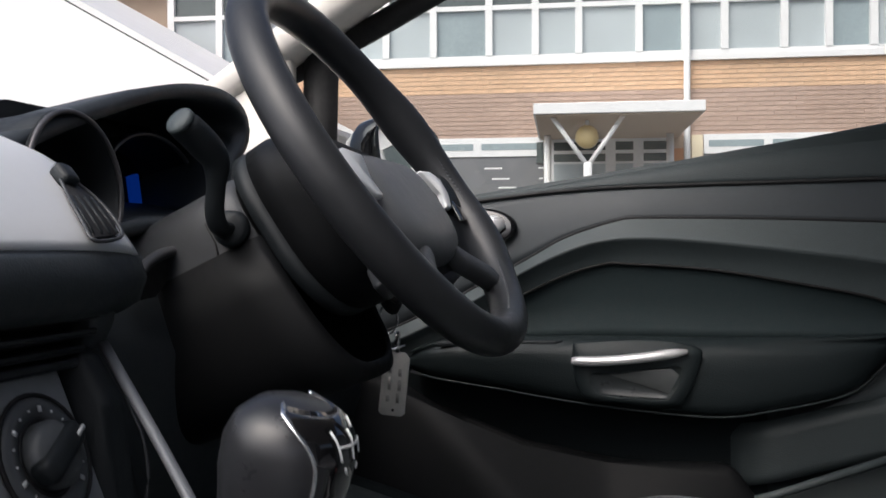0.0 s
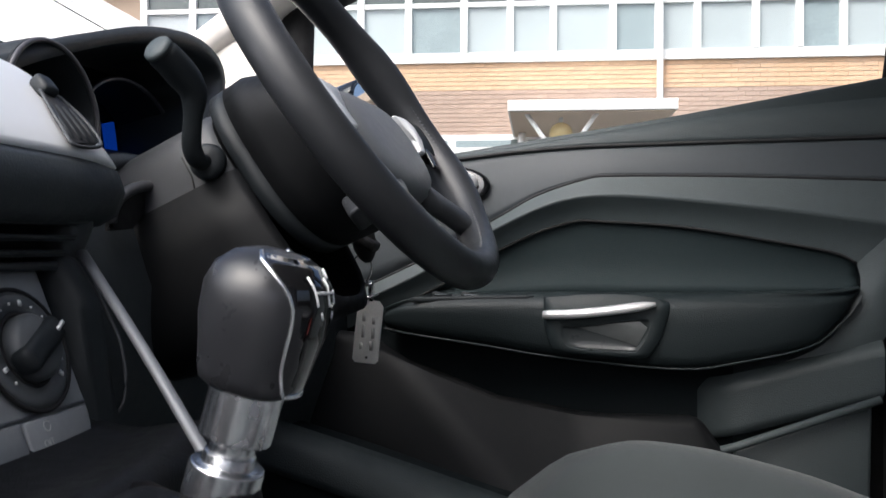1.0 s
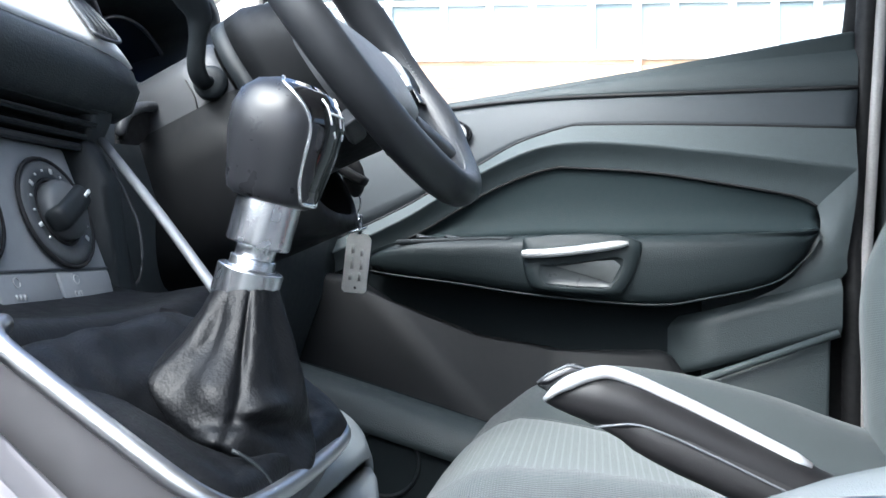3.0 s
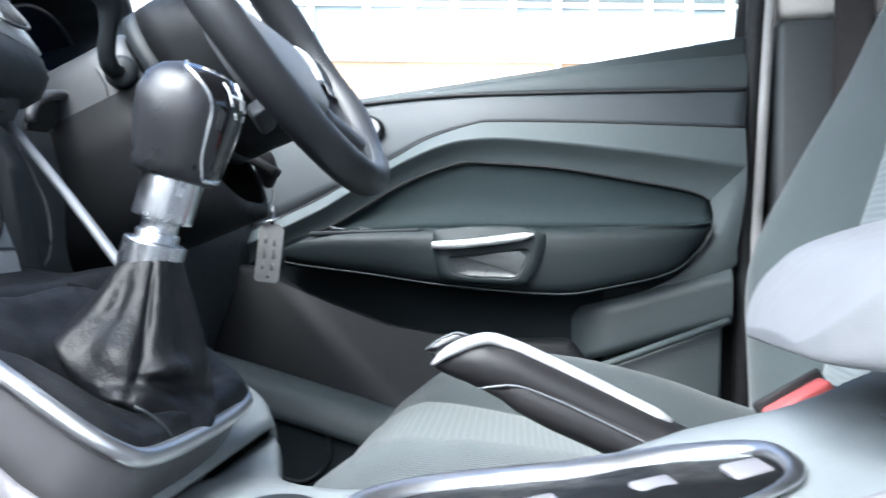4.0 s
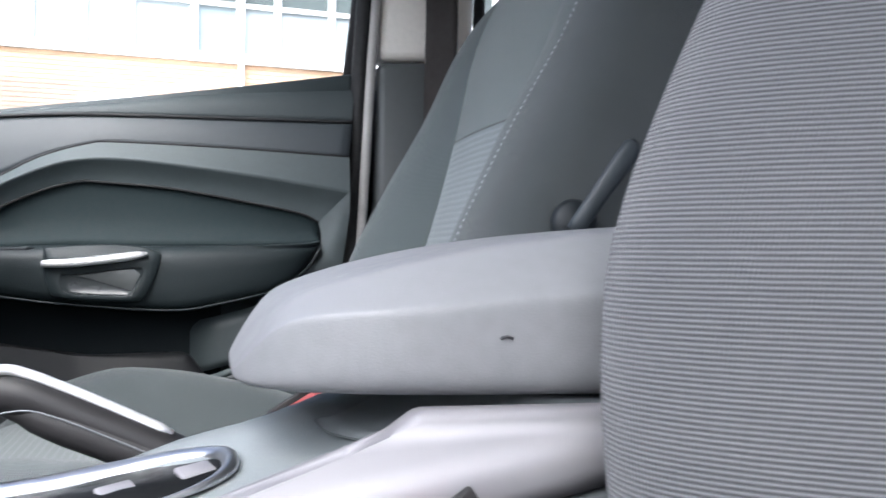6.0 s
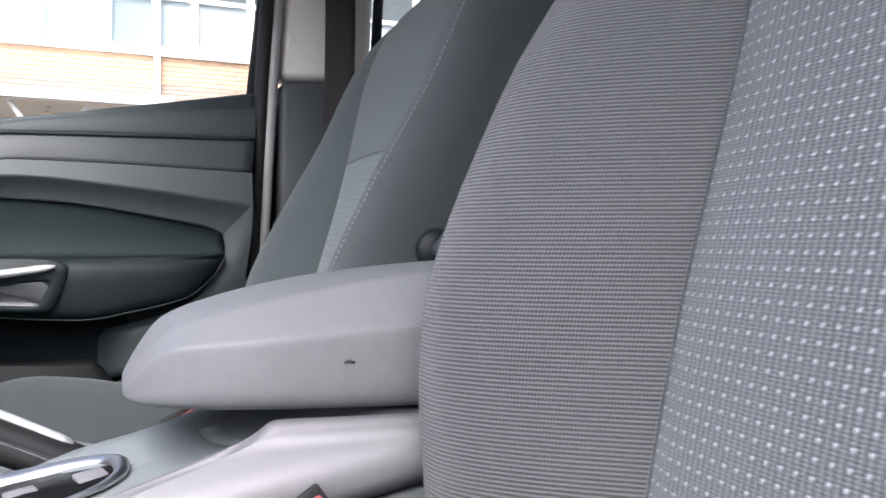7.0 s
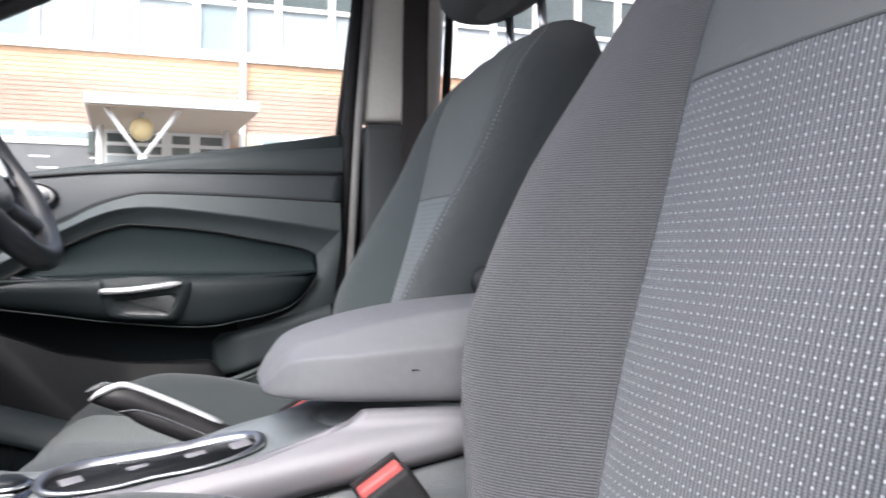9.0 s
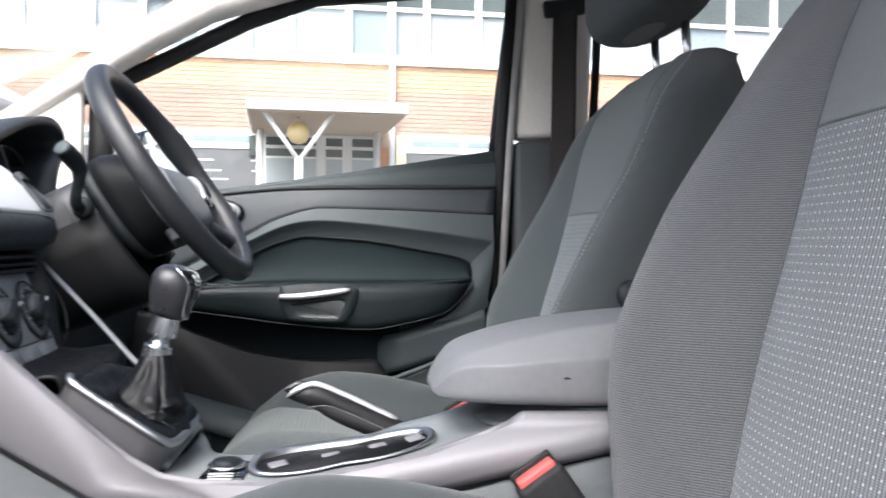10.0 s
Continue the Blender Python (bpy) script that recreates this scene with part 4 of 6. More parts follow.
for k in np.linspace(0, 1, 9):
    e = (1 - k) ** 2.2
    neck_rows.append([(0.44 + (0.165 + 0.046 * e) * c, 0.002 + (0.074 + 0.012 * e) * q, 0.8225 + 0.024 * k + (0.004 * e if c > 0 else 0)) for c, q in ring(0, 0, 1, 1, 48, 3.4)])
part("armrest_neck", sheet(neck_rows, True, True), DECK, console, "grey flared base under the armrest")
part("neck_line", tube([Vector(p) + Vector((0, 0, 0.0004)) for p in neck_rows[0][12:37]], 0.0004, 6), GREY, console)
armrest = thing("armrest", "padded grey vinyl centre armrest over the console", "armrest")
top_line = profile([(0.189, 0.853), (0.192, 0.8585), (0.196, 0.865), (0.2, 0.871), (0.204, 0.8765), (0.208, 0.881), (0.213, 0.885), (0.222, 0.8892), (0.235, 0.8935), (0.26, 0.9005), (0.3, 0.9088), (0.352, 0.9152), (0.42, 0.92), (0.5, 0.923), (0.58, 0.922)])
side_line = profile([(0.189, 0.852), (0.193, 0.858), (0.198, 0.865), (0.204, 0.8715), (0.21, 0.8758), (0.22, 0.8785), (0.25, 0.8812), (0.286, 0.884), (0.332, 0.887), (0.58, 0.893)])
bot_line = profile([(0.189, 0.8495), (0.191, 0.8482), (0.195, 0.847), (0.21, 0.8462), (0.264, 0.8455), (0.335, 0.844), (0.58, 0.843)])
arm_half = profile([(0.189, 0.03), (0.191, 0.042), (0.195, 0.053), (0.202, 0.065), (0.215, 0.078), (0.24, 0.089), (0.27, 0.095), (0.4, 0.096), (0.58, 0.095)])
rows = []
for x in [0.1891, 0.1896, 0.1906, 0.1925, 0.1955, 0.199, 0.203, 0.207, 0.212, 0.22, 0.232, 0.25, 0.275, 0.305, 0.34, 0.38, 0.43, 0.48, 0.53, 0.57, 0.58]:
    t, f, b, w = top_line(x), side_line(x), bot_line(x), arm_half(x)
    half = [(0.0, b), (0.5, b), (0.82, b), (0.93, b + 0.04 * (f - b)), (0.985, b + 0.16 * (f - b)), (1.0, b + (f - b) * 0.35), (1.0, b + (f - b) * 0.65), (1.0, f - 0.08 * (f - b)), (0.993, f + 0.02 * (t - f)), (0.97, f + (t - f) * 0.12), (0.74, f + (t - f) * 0.84), (0.7, f + (t - f) * 0.95), (0.64, t), (0.3, t + 0.001), (0.0, t + 0.001)]
    full = half + [(-y, z) for y, z in half[-2:0:-1]]
    rows.append([(x, -y * w, z) for y, z in full])
part("padding", sheet(rows, True, True), ARM, armrest, "grey grained vinyl padding", mods=(SUB(2),))
part("scuff", tube([(0.2915, -0.0962, 0.8702), (0.294, -0.0964, 0.871), (0.2965, -0.0962, 0.87)], 0.0006, 6), INK, armrest, "small dark scuff")

# ---- gear lever ----
gear = thing("gear_lever", "six-speed gear lever with leather gaiter and silver collar", "gear lever")
# gaiter tray, sloping up towards the dashboard


def tray(u, v, w=0.0):
    """u across to the driver, v forward along the slope, w out of the tray."""
    fx, fz = -0.83, 0.557
    return Vector((-0.032 + fx * v + 0.557 * w, -0.003 + u, 0.811 + fz * v + 0.83 * w))


rim = [(0.069 * u, -0.002 + v * 0.82) for u, v in ((-0.8, 0.122), (-0.93, 0.118), (-0.99, 0.108), (-1.0, 0.09), (-1.0, 0.06), (-0.99, 0.025), (-0.93, 0.008), (-0.82, 0.001), (-0.5, -0.002), (0, -0.003), (0.5, -0.002), (0.82, 0.001), (0.93, 0.008), (0.99, 0.025), (1.0, 0.06), (1.0, 0.09), (0.99, 0.108), (0.93, 0.118), (0.8, 0.122))]
line = curve([tuple(tray(u, v, 0.004)) for u, v in rim[:-4]], 60)
part("bezel", tube(line, 0.0035, 12, 1.0), BEZEL, gear, "bright chrome bezel round the gaiter")
skirt = [[tray(u, v, 0.002) for u, v in rim], [tray(u * 1.02, v - 0.002, -0.012) for u, v in rim], [tray(u * 1.06, v - 0.004, -0.03) for u, v in rim], [tray(u * 1.06, v - 0.002, -0.07) for u, v in rim]]
part("bezel_skirt", sheet(skirt), PLINTH, gear, "dark silver plinth below the bezel")
# leather: a soft flat border that rises into a folded cone
neck = Vector((-0.057, 0.013, 0.879))
ring_n = 132
dense = curve([(u, v, 0) for u, v in rim] + [(0.02, 0.1, 0), (-0.02, 0.1, 0), (-0.8 * 0.069, 0.098, 0)], ring_n + 1)[:-1]
cx, cy = 0.0, 0.06
rows = []
bump = lambda v, c, w: math.exp(-((v - c) / w) ** 2)
ramp = lambda v: 1 / (1 + math.exp(-9 * v))
STEP = [0.0, 0.06, 0.13, 0.2, 0.27, 0.38, 0.6, 0.8, 1.0]
FOLDED = [0.02, 0.025, 0.032, 0.0345, 0.034, 0.0312, 0.024, 0.0178, 0.0125]
TUCKED = [0.018, 0.0215, 0.028, 0.0305, 0.0295, 0.0262, 0.0195, 0.015, 0.0125]
axis_foot = tray(0.003, 0.031, -0.006)
FOLD_A, FOLD_B = Vector((-0.052, -0.034, 0.82)), Vector((-0.026, -0.014, 0.836))
for t in np.linspace(0, 1, 66):
    row = []
    for k in range(ring_n):
        u, v = dense[k][0], dense[k][1]
        a = math.atan2(v - cy, u - cx)
        d = (a - radians(201) + math.pi) % (2 * math.pi) - math.pi
        flat_dir = tray(math.cos(a), math.sin(a)) - tray(0, 0)
        side_dir = Vector((-math.sin(a), math.cos(a), 0.0))
        pocket = bump(d, -0.75, 0.45)
        if t < 0.3:
            q = t / 0.3
            edge = tray(u * 0.985, v * 0.98 + 0.001, 0.003 - 0.3 * max(0, v - 0.06) + 0.006 * min(1, max(0, (u - 0.02) / 0.035)))
            foot = axis_foot + flat_dir * (0.018 + 0.003 * ramp(d + 0.35)) - Vector((0, 0, 0.006 * pocket))
            p = edge * (1 - q) + foot * q + Vector((0, 0, 0.0085 * math.sin(math.pi * min(1, q * 1.05) ** 0.62) * (1 - 0.35 * pocket) - 0.007 * pocket * bump(q, 0.85, 0.25)))
        else:
            q = (t - 0.3) / 0.7
            m = ramp(d + 0.35) * ramp(1.7 - d)
            qs = min(1, max(0, q - 0.045 * (d - 0.3) * m * (1 - q)))
            r = np.interp(qs, STEP, FOLDED) * m + np.interp(qs, STEP, TUCKED) * (1 - m)
            up = min(1.0, max(0.0, (q - 0.2) / 0.8))
            arch = math.sin(math.pi * up)
            r += (-0.003 * bump(d, 0.14, 0.06) * math.sin(math.pi * (0.1 + 0.86 * up)) + 0.0012 * bump(d, 0.32, 0.12) * arch - 0.002 * bump(d, 0.8, 0.22) * arch
                  + 0.0015 * bump(d, 1.2, 0.16) * arch + 0.0025 * bump(d, -0.95, 0.25) * arch - 0.002 * bump(d, -0.5, 0.25) * bump(up, 0.6, 0.25)
                  + (0.004 + 0.011 * bump(d, 1.0, 0.55)) * bump(q, 0.09 + 0.1 * (d - 0.1), 0.055) * bump(d, 0.55, 0.75) - 0.006 * bump(q, 0.24 + 0.05 * d, 0.07) * bump(d, 0.55, 0.55)
                  + 0.004 * bump(q, 0.42, 0.12) * bump(d, -0.15, 0.5) + 0.004 * bump(d, -1.05, 0.25) * bump(q, 0.3, 0.15) + 0.0025 * arch * math.sin(3 * d + 1.0) * ramp(abs(d) - 1.7))
            way = (flat_dir.normalized() * (1 - q) + side_dir * q).normalized()
            p = axis_foot * (1 - q) + neck * q + way * r
            p.z -= 0.006 * pocket * (1 - q) ** 3
        wr = noise.noise(Vector((p.x * 130, p.y * 130, p.z * 90))) * 0.0009 * (1 - abs(2 * t - 0.9)) + noise.noise(Vector((p.x * 420, p.y * 420, p.z * 200))) * 0.00025
        if t < 0.3:
            wr += noise.noise(Vector((p.x * 55 + 3, p.y * 55, p.z * 40))) * 0.003 * math.sin(math.pi * t / 0.3)
        p = p + Vector((0.6 * wr, -0.6 * wr, wr))
        along = max(0.0, min(1.0, (p - FOLD_A).dot(FOLD_B - FOLD_A) / (FOLD_B - FOLD_A).length_squared))
        near = math.exp(-((p - FOLD_A.lerp(FOLD_B, along)).length / 0.0085) ** 2)
        row.append(p + Vector((0.013 * along ** 2, -0.008 + 0.003 * along, 0.005)) * near)
    rows.append(row)
part("gaiter_seam", tube([tray(-0.035 + 0.004 * t, 0.012 - 0.014 * t, 0.0085 - 0.004 * t * t) for t in np.linspace(-0.3, 1, 8)], 0.0008, 6), DARK, gear)
part("gaiter", sheet(rows, True), LEATHER, gear, "creased black leather gaiter", mods=(SUB(1),))
AX = Vector((0.28, 0.0, 1.0)).normalized()
GM = frame_at(neck, AX, (-1, 0, 0))
part("collar", turned([(0.001, -0.005), (0.0123, -0.005), (0.0128, -0.0047), (0.013, -0.004), (0.013, -0.0035), (0.013, 0.0062), (0.013, 0.0066), (0.0127, 0.0072), (0.0122, 0.0074), (0.0118, 0.0074), (0.0094, 0.0075), (0.0092, 0.0076), (0.009, 0.008), (0.009, 0.0112), (0.0088, 0.0115), (0.0079, 0.0116), (0.0078, 0.0118), (0.0078, 0.0163), (0.0079, 0.0165), (0.0116, 0.0166), (0.012, 0.0167), (0.0124, 0.017), (0.0126, 0.0176), (0.0126, 0.018), (0.0126, 0.036), (0.0122, 0.04), (0.001, 0.04)], GM, 40), ALU, gear, "turned silver collar")
# knob: grey leather grip with a gloss black face turned to the driver's side
rows = []
for h, rx, ry, lean in ((0.0345, 0.0135, 0.015, 0), (0.0362, 0.0165, 0.0172, 0), (0.04, 0.0178, 0.0185, 0.0), (0.048, 0.019, 0.0203, 0.0003), (0.057, 0.0205, 0.022, 0.001), (0.067, 0.0208, 0.022, 0.0015), (0.074, 0.0185, 0.02, 0.0018), (0.079, 0.0135, 0.015, 0.002), (0.0815, 0.007, 0.008, 0.002), (0.082, 0.001, 0.001, 0.002)):
    rows.append([GM @ Vector((u, v + lean, h)) for u, v in ring(0, 0, ry, rx, 40, 2.4)])
knob = part("knob", sheet(rows, True, True), KNOB, gear, "grey-black leather knob")
spread = profile([(0.0, 0.5), (0.06, 0.62), (0.2, 0.74), (0.4, 0.78), (0.6, 0.8), (0.75, 0.9), (0.88, 1.2), (1.0, 1.75)])
rows = []
for q in np.linspace(0, 1, 22):
    h = 0.0365 + 0.044 * q
    k = [0.0345, 0.0362, 0.04, 0.048, 0.057, 0.067, 0.074, 0.079, 0.0815]
    rx = np.interp(h, k, [0.0135, 0.0165, 0.0178, 0.019, 0.0205, 0.0208, 0.0185, 0.0135, 0.007]) + 0.0008
    ry = np.interp(h, k, [0.015, 0.0172, 0.0185, 0.0203, 0.022, 0.022, 0.02, 0.015, 0.008]) + 0.0008
    rows.append([GM @ Vector((ry * math.sin(a), -rx * math.cos(a) + 0.0015 * q, h + 0.0006)) for a in np.linspace(-spread(q), spread(q), 22)])
face = part("knob_face", sheet(rows), GLOSS, knob, "gloss black face plate", mods=(SOLID(0.0015),))
for e in (0, -1):
    part("knob_edge", tube([r[e] for r in rows], 0.0009, 8), CHROME, knob, "chrome edge line")
part("knob_foot", tube(rows[0], 0.0009, 8), CHROME, knob)
# worn shift pattern on the crown, as plain strokes
for way in ([(17, j) for j in range(6, 16)], [(i, 6) for i in range(15, 20)], [(i, 10) for i in range(15, 20)], [(i, 15) for i in range(15, 18)], [(14, 7), (13, 8)], [(14, 12), (13, 13)], [(19, 12), (20, 13)]):
    part("shift_stroke", tube([rows[i][j] + Vector((0, 0, 0.0002)) for i, j in way], 0.0005, 6), WHITEINK, knob, "worn pale marking")

# ---- handbrake ----
brake = thing("handbrake", "raised handbrake lever with a silver top strip", "handbrake")
hb = curve([(0.0575, 0.055, 0.833), (0.062, 0.055, 0.8335), (0.068, 0.055, 0.8342), (0.077, 0.055, 0.8342), (0.09, 0.055, 0.831), (0.103, 0.055, 0.8255), (0.162, 0.055, 0.798), (0.24, 0.055, 0.76)], 30)
prof = [float(np.interp(p[0], [0.0575, 0.062, 0.068, 0.077, 0.09, 0.24], [0.0015, 0.0045, 0.0075, 0.0104, 0.011, 0.011])) for p in hb]
part("grip", tube([(p[0], p[1], p[2] - 0.001) for p in hb], list(prof), 20, 1.05), mat("brown_black_grip", (0.013, 0.0125, 0.0135), 0.45, grain=0.06, grain_scale=2200, spec=0.4), brake, "dark moulded grip")
strip_line = curve([(0.0572, 0.049, 0.8326), (0.063, 0.0485, 0.8375), (0.07, 0.0485, 0.8412), (0.077, 0.0492, 0.8438), (0.084, 0.051, 0.8442), (0.094, 0.052, 0.841), (0.105, 0.0525, 0.8362), (0.124, 0.053, 0.8275), (0.162, 0.053, 0.809)], 28)
part("top_strip", tube(strip_line, [0.001, 0.0018, 0.0025, 0.003] + [0.0035] * 23 + [0.002], 12, 0.8), BRIGHT, brake, "satin silver strip")
part("lower_grip", tube(curve([(0.0775, 0.0525, 0.824), (0.09, 0.0525, 0.8222), (0.1, 0.0525, 0.8192), (0.15, 0.0525, 0.7978), (0.23, 0.0525, 0.76)], 16), [0.0015, 0.0035, 0.0055, 0.0072, 0.0086, 0.0096] + [0.0102] * 10, 16, 1.0), mat("soft_black_grip", (0.016, 0.0152, 0.016), 0.55, grain=0.08, grain_scale=2200), brake)
button = part("push_button", slab([(0.054, 0.8388), (0.0548, 0.8412), (0.0585, 0.8435), (0.066, 0.8472), (0.0685, 0.8475), (0.074, 0.8462), (0.074, 0.841), (0.066, 0.8395), (0.0588, 0.8362)], lambda u, v, w: (u, 0.051 + w, v - 0.001), 0.0115, 0.001, 2), GLOSS, brake, "black push button with worn bright edges")
part("button_edge", tube([(0.0543, 0.0511, 0.8392), (0.0585, 0.0511, 0.8427), (0.066, 0.0511, 0.8464), (0.0685, 0.0511, 0.8467), (0.0735, 0.0511, 0.8455)], 0.0005, 6), STRUT, button)
part("grip_seam", tube(curve([(0.0775, 0.0425, 0.8232), (0.085, 0.0422, 0.8245), (0.094, 0.0422, 0.825), (0.106, 0.0422, 0.8215), (0.13, 0.0422, 0.811), (0.19, 0.0425, 0.783)], 16), 0.0005, 6), STRUT, brake)


# ---- dashboard ----
dash = thing("dashboard", "dark dashboard with silver centre panel and instrument hood", "dashboard")
rows = []
for x, z in ((-0.88, 0.99), (-0.7, 1.03), (-0.5, 1.05), (-0.4, 1.048), (-0.33, 1.03), (-0.29, 0.99), (-0.27, 0.93), (-0.28, 0.84), (-0.33, 0.7), (-0.4, 0.6)):
    rows.append([(x + 0.04 * (y / 0.7) ** 2, y, z) for y in np.linspace(-0.74, 0.74, 41)])
part("top_skin", sheet(rows), PAD, dash, "grained soft dash top", mods=(SOLID(0.01, -1.0),))
# silver centre panel with the padded lip beneath it
sil = curve([(-0.37, 0.0, 1.098), (-0.31, 0.0, 1.077), (-0.274, 0.0, 1.063), (-0.252, 0.0, 1.053), (-0.23, 0.0, 1.034), (-0.21, 0.0, 1.013), (-0.203, 0.0, 1.003)], 20)
rows = []
for p in sil:
    rows.append([(p[0] - 0.004 * abs(t) ** 12, 0.191 * t, p[2] - 0.003 * abs(t) ** 12) for t in np.linspace(-1, 1, 41)])
silver_panel = part("centre_panel", sheet(rows), DASH_SILVER, dash, "satin silver centre panel", mods=(SOLID(0.006, 1.0),))
rows = []
for x, z in ((-0.205, 1.003), (-0.199, 0.998), (-0.196, 0.99), (-0.199, 0.981), (-0.207, 0.9765), (-0.24, 0.974)):
    rows.append([(x - 0.012 * abs(t) ** 8, 0.2 * t, z) for t in np.linspace(-1, 1, 41)])
part("padded_lip", sheet(rows), PAD, dash, "dark padded lip", mods=(SOLID(0.006, 1.0),))
part("lip_side", slab([(-0.42, 1.09), (-0.3, 1.066), (-0.255, 1.046), (-0.235, 1.03), (-0.214, 1.002), (-0.21, 0.988), (-0.22, 0.974), (-0.42, 0.96)], lambda u, v, w: (u, 0.188 + w, v), 0.009, 0.004), PAD, dash)
# air outlet set into the panel's driver end
VENT = frame_at((-0.2145, 0.1585, 1.0245), (0.69, 0.0, 0.72), (-1, 0, 1))
vent = part("air_outlet", slab([(0.001, 0.02), (0.011, 0.021), (0.0165, 0.006), (0.013, -0.012), (0.004, -0.021), (-0.019, -0.0235), (-0.015, -0.012), (-0.008, 0.004)], lambda u, v, w: VENT @ Vector((u, v, w + 0.0025)), 0.0022, 0.0008), BLACK, silver_panel, "dark louvred air outlet")
part("outlet_lip", tube(curve([tuple(VENT @ Vector((u, v, 0.0044))) for u, v in ((0.0, 0.021), (0.011, 0.0225), (0.018, 0.006), (0.0142, -0.0135), (0.0045, -0.0225), (-0.0205, -0.025), (-0.016, -0.012), (-0.009, 0.004), (0.0, 0.021))], 50), 0.0011, 6), SHROUD, vent)
for k in range(4):
    part("louvre", tube([VENT @ Vector((u + (k - 1.5) * 0.0058 * (1.25 - 8 * (v + 0.02)), v, 0.0048)) for u, v in ((-0.006, -0.02), (-0.001, -0.006), (0.003, 0.008))], 0.001, 6), DARK, vent)
part("outlet_tab", block(0.011, 0.014, 0.009, VENT @ pose(0.006, 0.024, 0.005, 0, 0, -14), 0.003, 3), DARK, vent)
for y, z, x in ((0.1, 1.054, -0.255), (0.1, 1.036, -0.233)):
    part("panel_button", block(0.012, 0.024, 0.004, frame_at((x, y, z), (0.7, 0, 0.71), (-1, 0, 1)), 0.002), DASH_SILVER, silver_panel, "small silver push button")
# lower slotted outlet band
for k, (half, z, r) in enumerate(((0.168, 0.9725, 0.0011), (0.159, 0.9642, 0.0011), (0.15, 0.9565, 0.0011), (0.147, 0.9495, 0.0026))):
    rib = part("slot_rib", block(0.026, 2 * half, 0.0016, pose(-0.219, 0, z - 0.0003, 0, 6, 0), 0.0005), DARK, dash)
    part("rib_edge", tube([(-0.2055 - 0.001 * k, half * t, z) for t in (-1, -0.3, 0.3, 1)], r, 8, 0.9), SHROUD, rib, "grey front edge")
part("lip_gap", tube([(-0.2 - 0.006 * abs(t) ** 6, 0.19 * t, 0.9875) for t in np.linspace(-1, 1, 15)], 0.0013, 6), BLACK, dash)
part("slot_back", slab([(-0.16, 0.94), (0.155, 0.94), (0.165, 0.977), (-0.165, 0.977)], lambda u, v, w: (-0.238 + w, u, v), 0.012), BLACK, dash, smooth=False)
part("slot_cheek", slab([(-0.25, 0.98), (-0.205, 0.979), (-0.206, 0.968), (-0.216, 0.945), (-0.26, 0.94)], lambda u, v, w: (u, 0.158 + w, v), 0.02, 0.004), PAD, dash)
# climate panel
CP = frame_at((-0.194, 0.075, 0.905), (0.93, 0.02, 0.36))
climate = part("climate_panel", slab([(-0.205, -0.043), (0.054, -0.043), (0.061, -0.039), (0.063, -0.03), (0.06, 0.046), (-0.205, 0.046)], lambda u, v, w: CP @ Vector((u, v, w - 0.006)), 0.006, 0.002), CLIMATE, dash, "mid-grey climate control panel")
for cx_ in (0.028, -0.05, -0.13):
    kn = part("climate_ring", turned([(0.001, 0.0), (0.028, 0.0), (0.029, 0.002), (0.026, 0.0035), (0.019, 0.003), (0.0185, 0.001), (0.001, 0.001)], CP @ pose(cx_, 0.006, 0), 36), DIALRING, climate, "dark dial ring")
    part("climate_dial", turned([(0.001, 0.0), (0.0165, 0.001), (0.016, 0.008), (0.0135, 0.011), (0.001, 0.0115)], CP @ pose(cx_, 0.006, 0), 32), DIALRING, kn, "grey rotary dial")
    for rr_ in (0.0176, 0.0298):
        part("dial_gap", tube([CP @ Vector((cx_ + rr_ * math.cos(a), 0.006 + rr_ * math.sin(a), 0.002)) for a in np.linspace(0, 2 * math.pi, 36, endpoint=False)], 0.0012, 6, closed=True), BLACK, kn)
    part("dial_grip", block(0.036, 0.0135, 0.012, CP @ pose(cx_, 0.006, 0.0085, 0, 0, 28), 0.0045, 4), DARK, kn)
    part("dial_pointer", block(0.007, 0.002, 0.001, CP @ pose(cx_ + 0.012, 0.0124, 0.0147, 0, 0, 28), 0.0), WHITEINK, kn)
    for k in range(14):
        a = radians(-40 + k * 20)
        if k % 3:
            part("dial_tick", block(0.0012, 0.0012, 0.0006, CP @ pose(cx_ + 0.0225 * math.cos(a), 0.006 + 0.0225 * math.sin(a), 0.0038), 0), WHITEINK, kn)
        else:
            part("dial_mark", block(0.003, 0.0022, 0.0005, CP @ pose(cx_ + 0.0225 * math.cos(a), 0.006 + 0.0225 * math.sin(a), 0.0038, 0, 0, math.degrees(a)), 0), WHITEINK, kn)
for cx_ in (0.045, -0.005, -0.055, -0.105):
    part("panel_key", block(0.048, 0.0155, 0.003, CP @ pose(cx_ - 0.012, -0.034, 0.0005), 0.001), mat("panel_key_plastic", (0.25, 0.265, 0.28), 0.42) if cx_ == 0.045 else bpy.data.materials["panel_key_plastic"], climate, "low grey push key")
    part("key_mark", tube([CP @ Vector((cx_ - 0.021 + 0.0024 * math.cos(a), -0.0305 + 0.0024 * math.sin(a), 0.0021)) for a in np.linspace(0.6, 2 * math.pi, 16)], 0.0003, 5), WORNINK, climate)
    for k, w_ in enumerate((0.0022, 0.0022, 0.0022)) if cx_ != 0.045 else ():
        part("key_bar", block(w_, 0.0028, 0.0003, CP @ pose(cx_ - 0.024 + 0.003 * k, -0.0375, 0.0021), 0), WORNINK, climate)
letters = bpy.data.curves.new("off_letters", "FONT")
letters.body, letters.size, letters.align_x, letters.extrude = "OFF", 0.0045, "CENTER", 0.0002
letters.materials.append(WORNINK)
word = new("off_letters", letters)
word.parent = climate
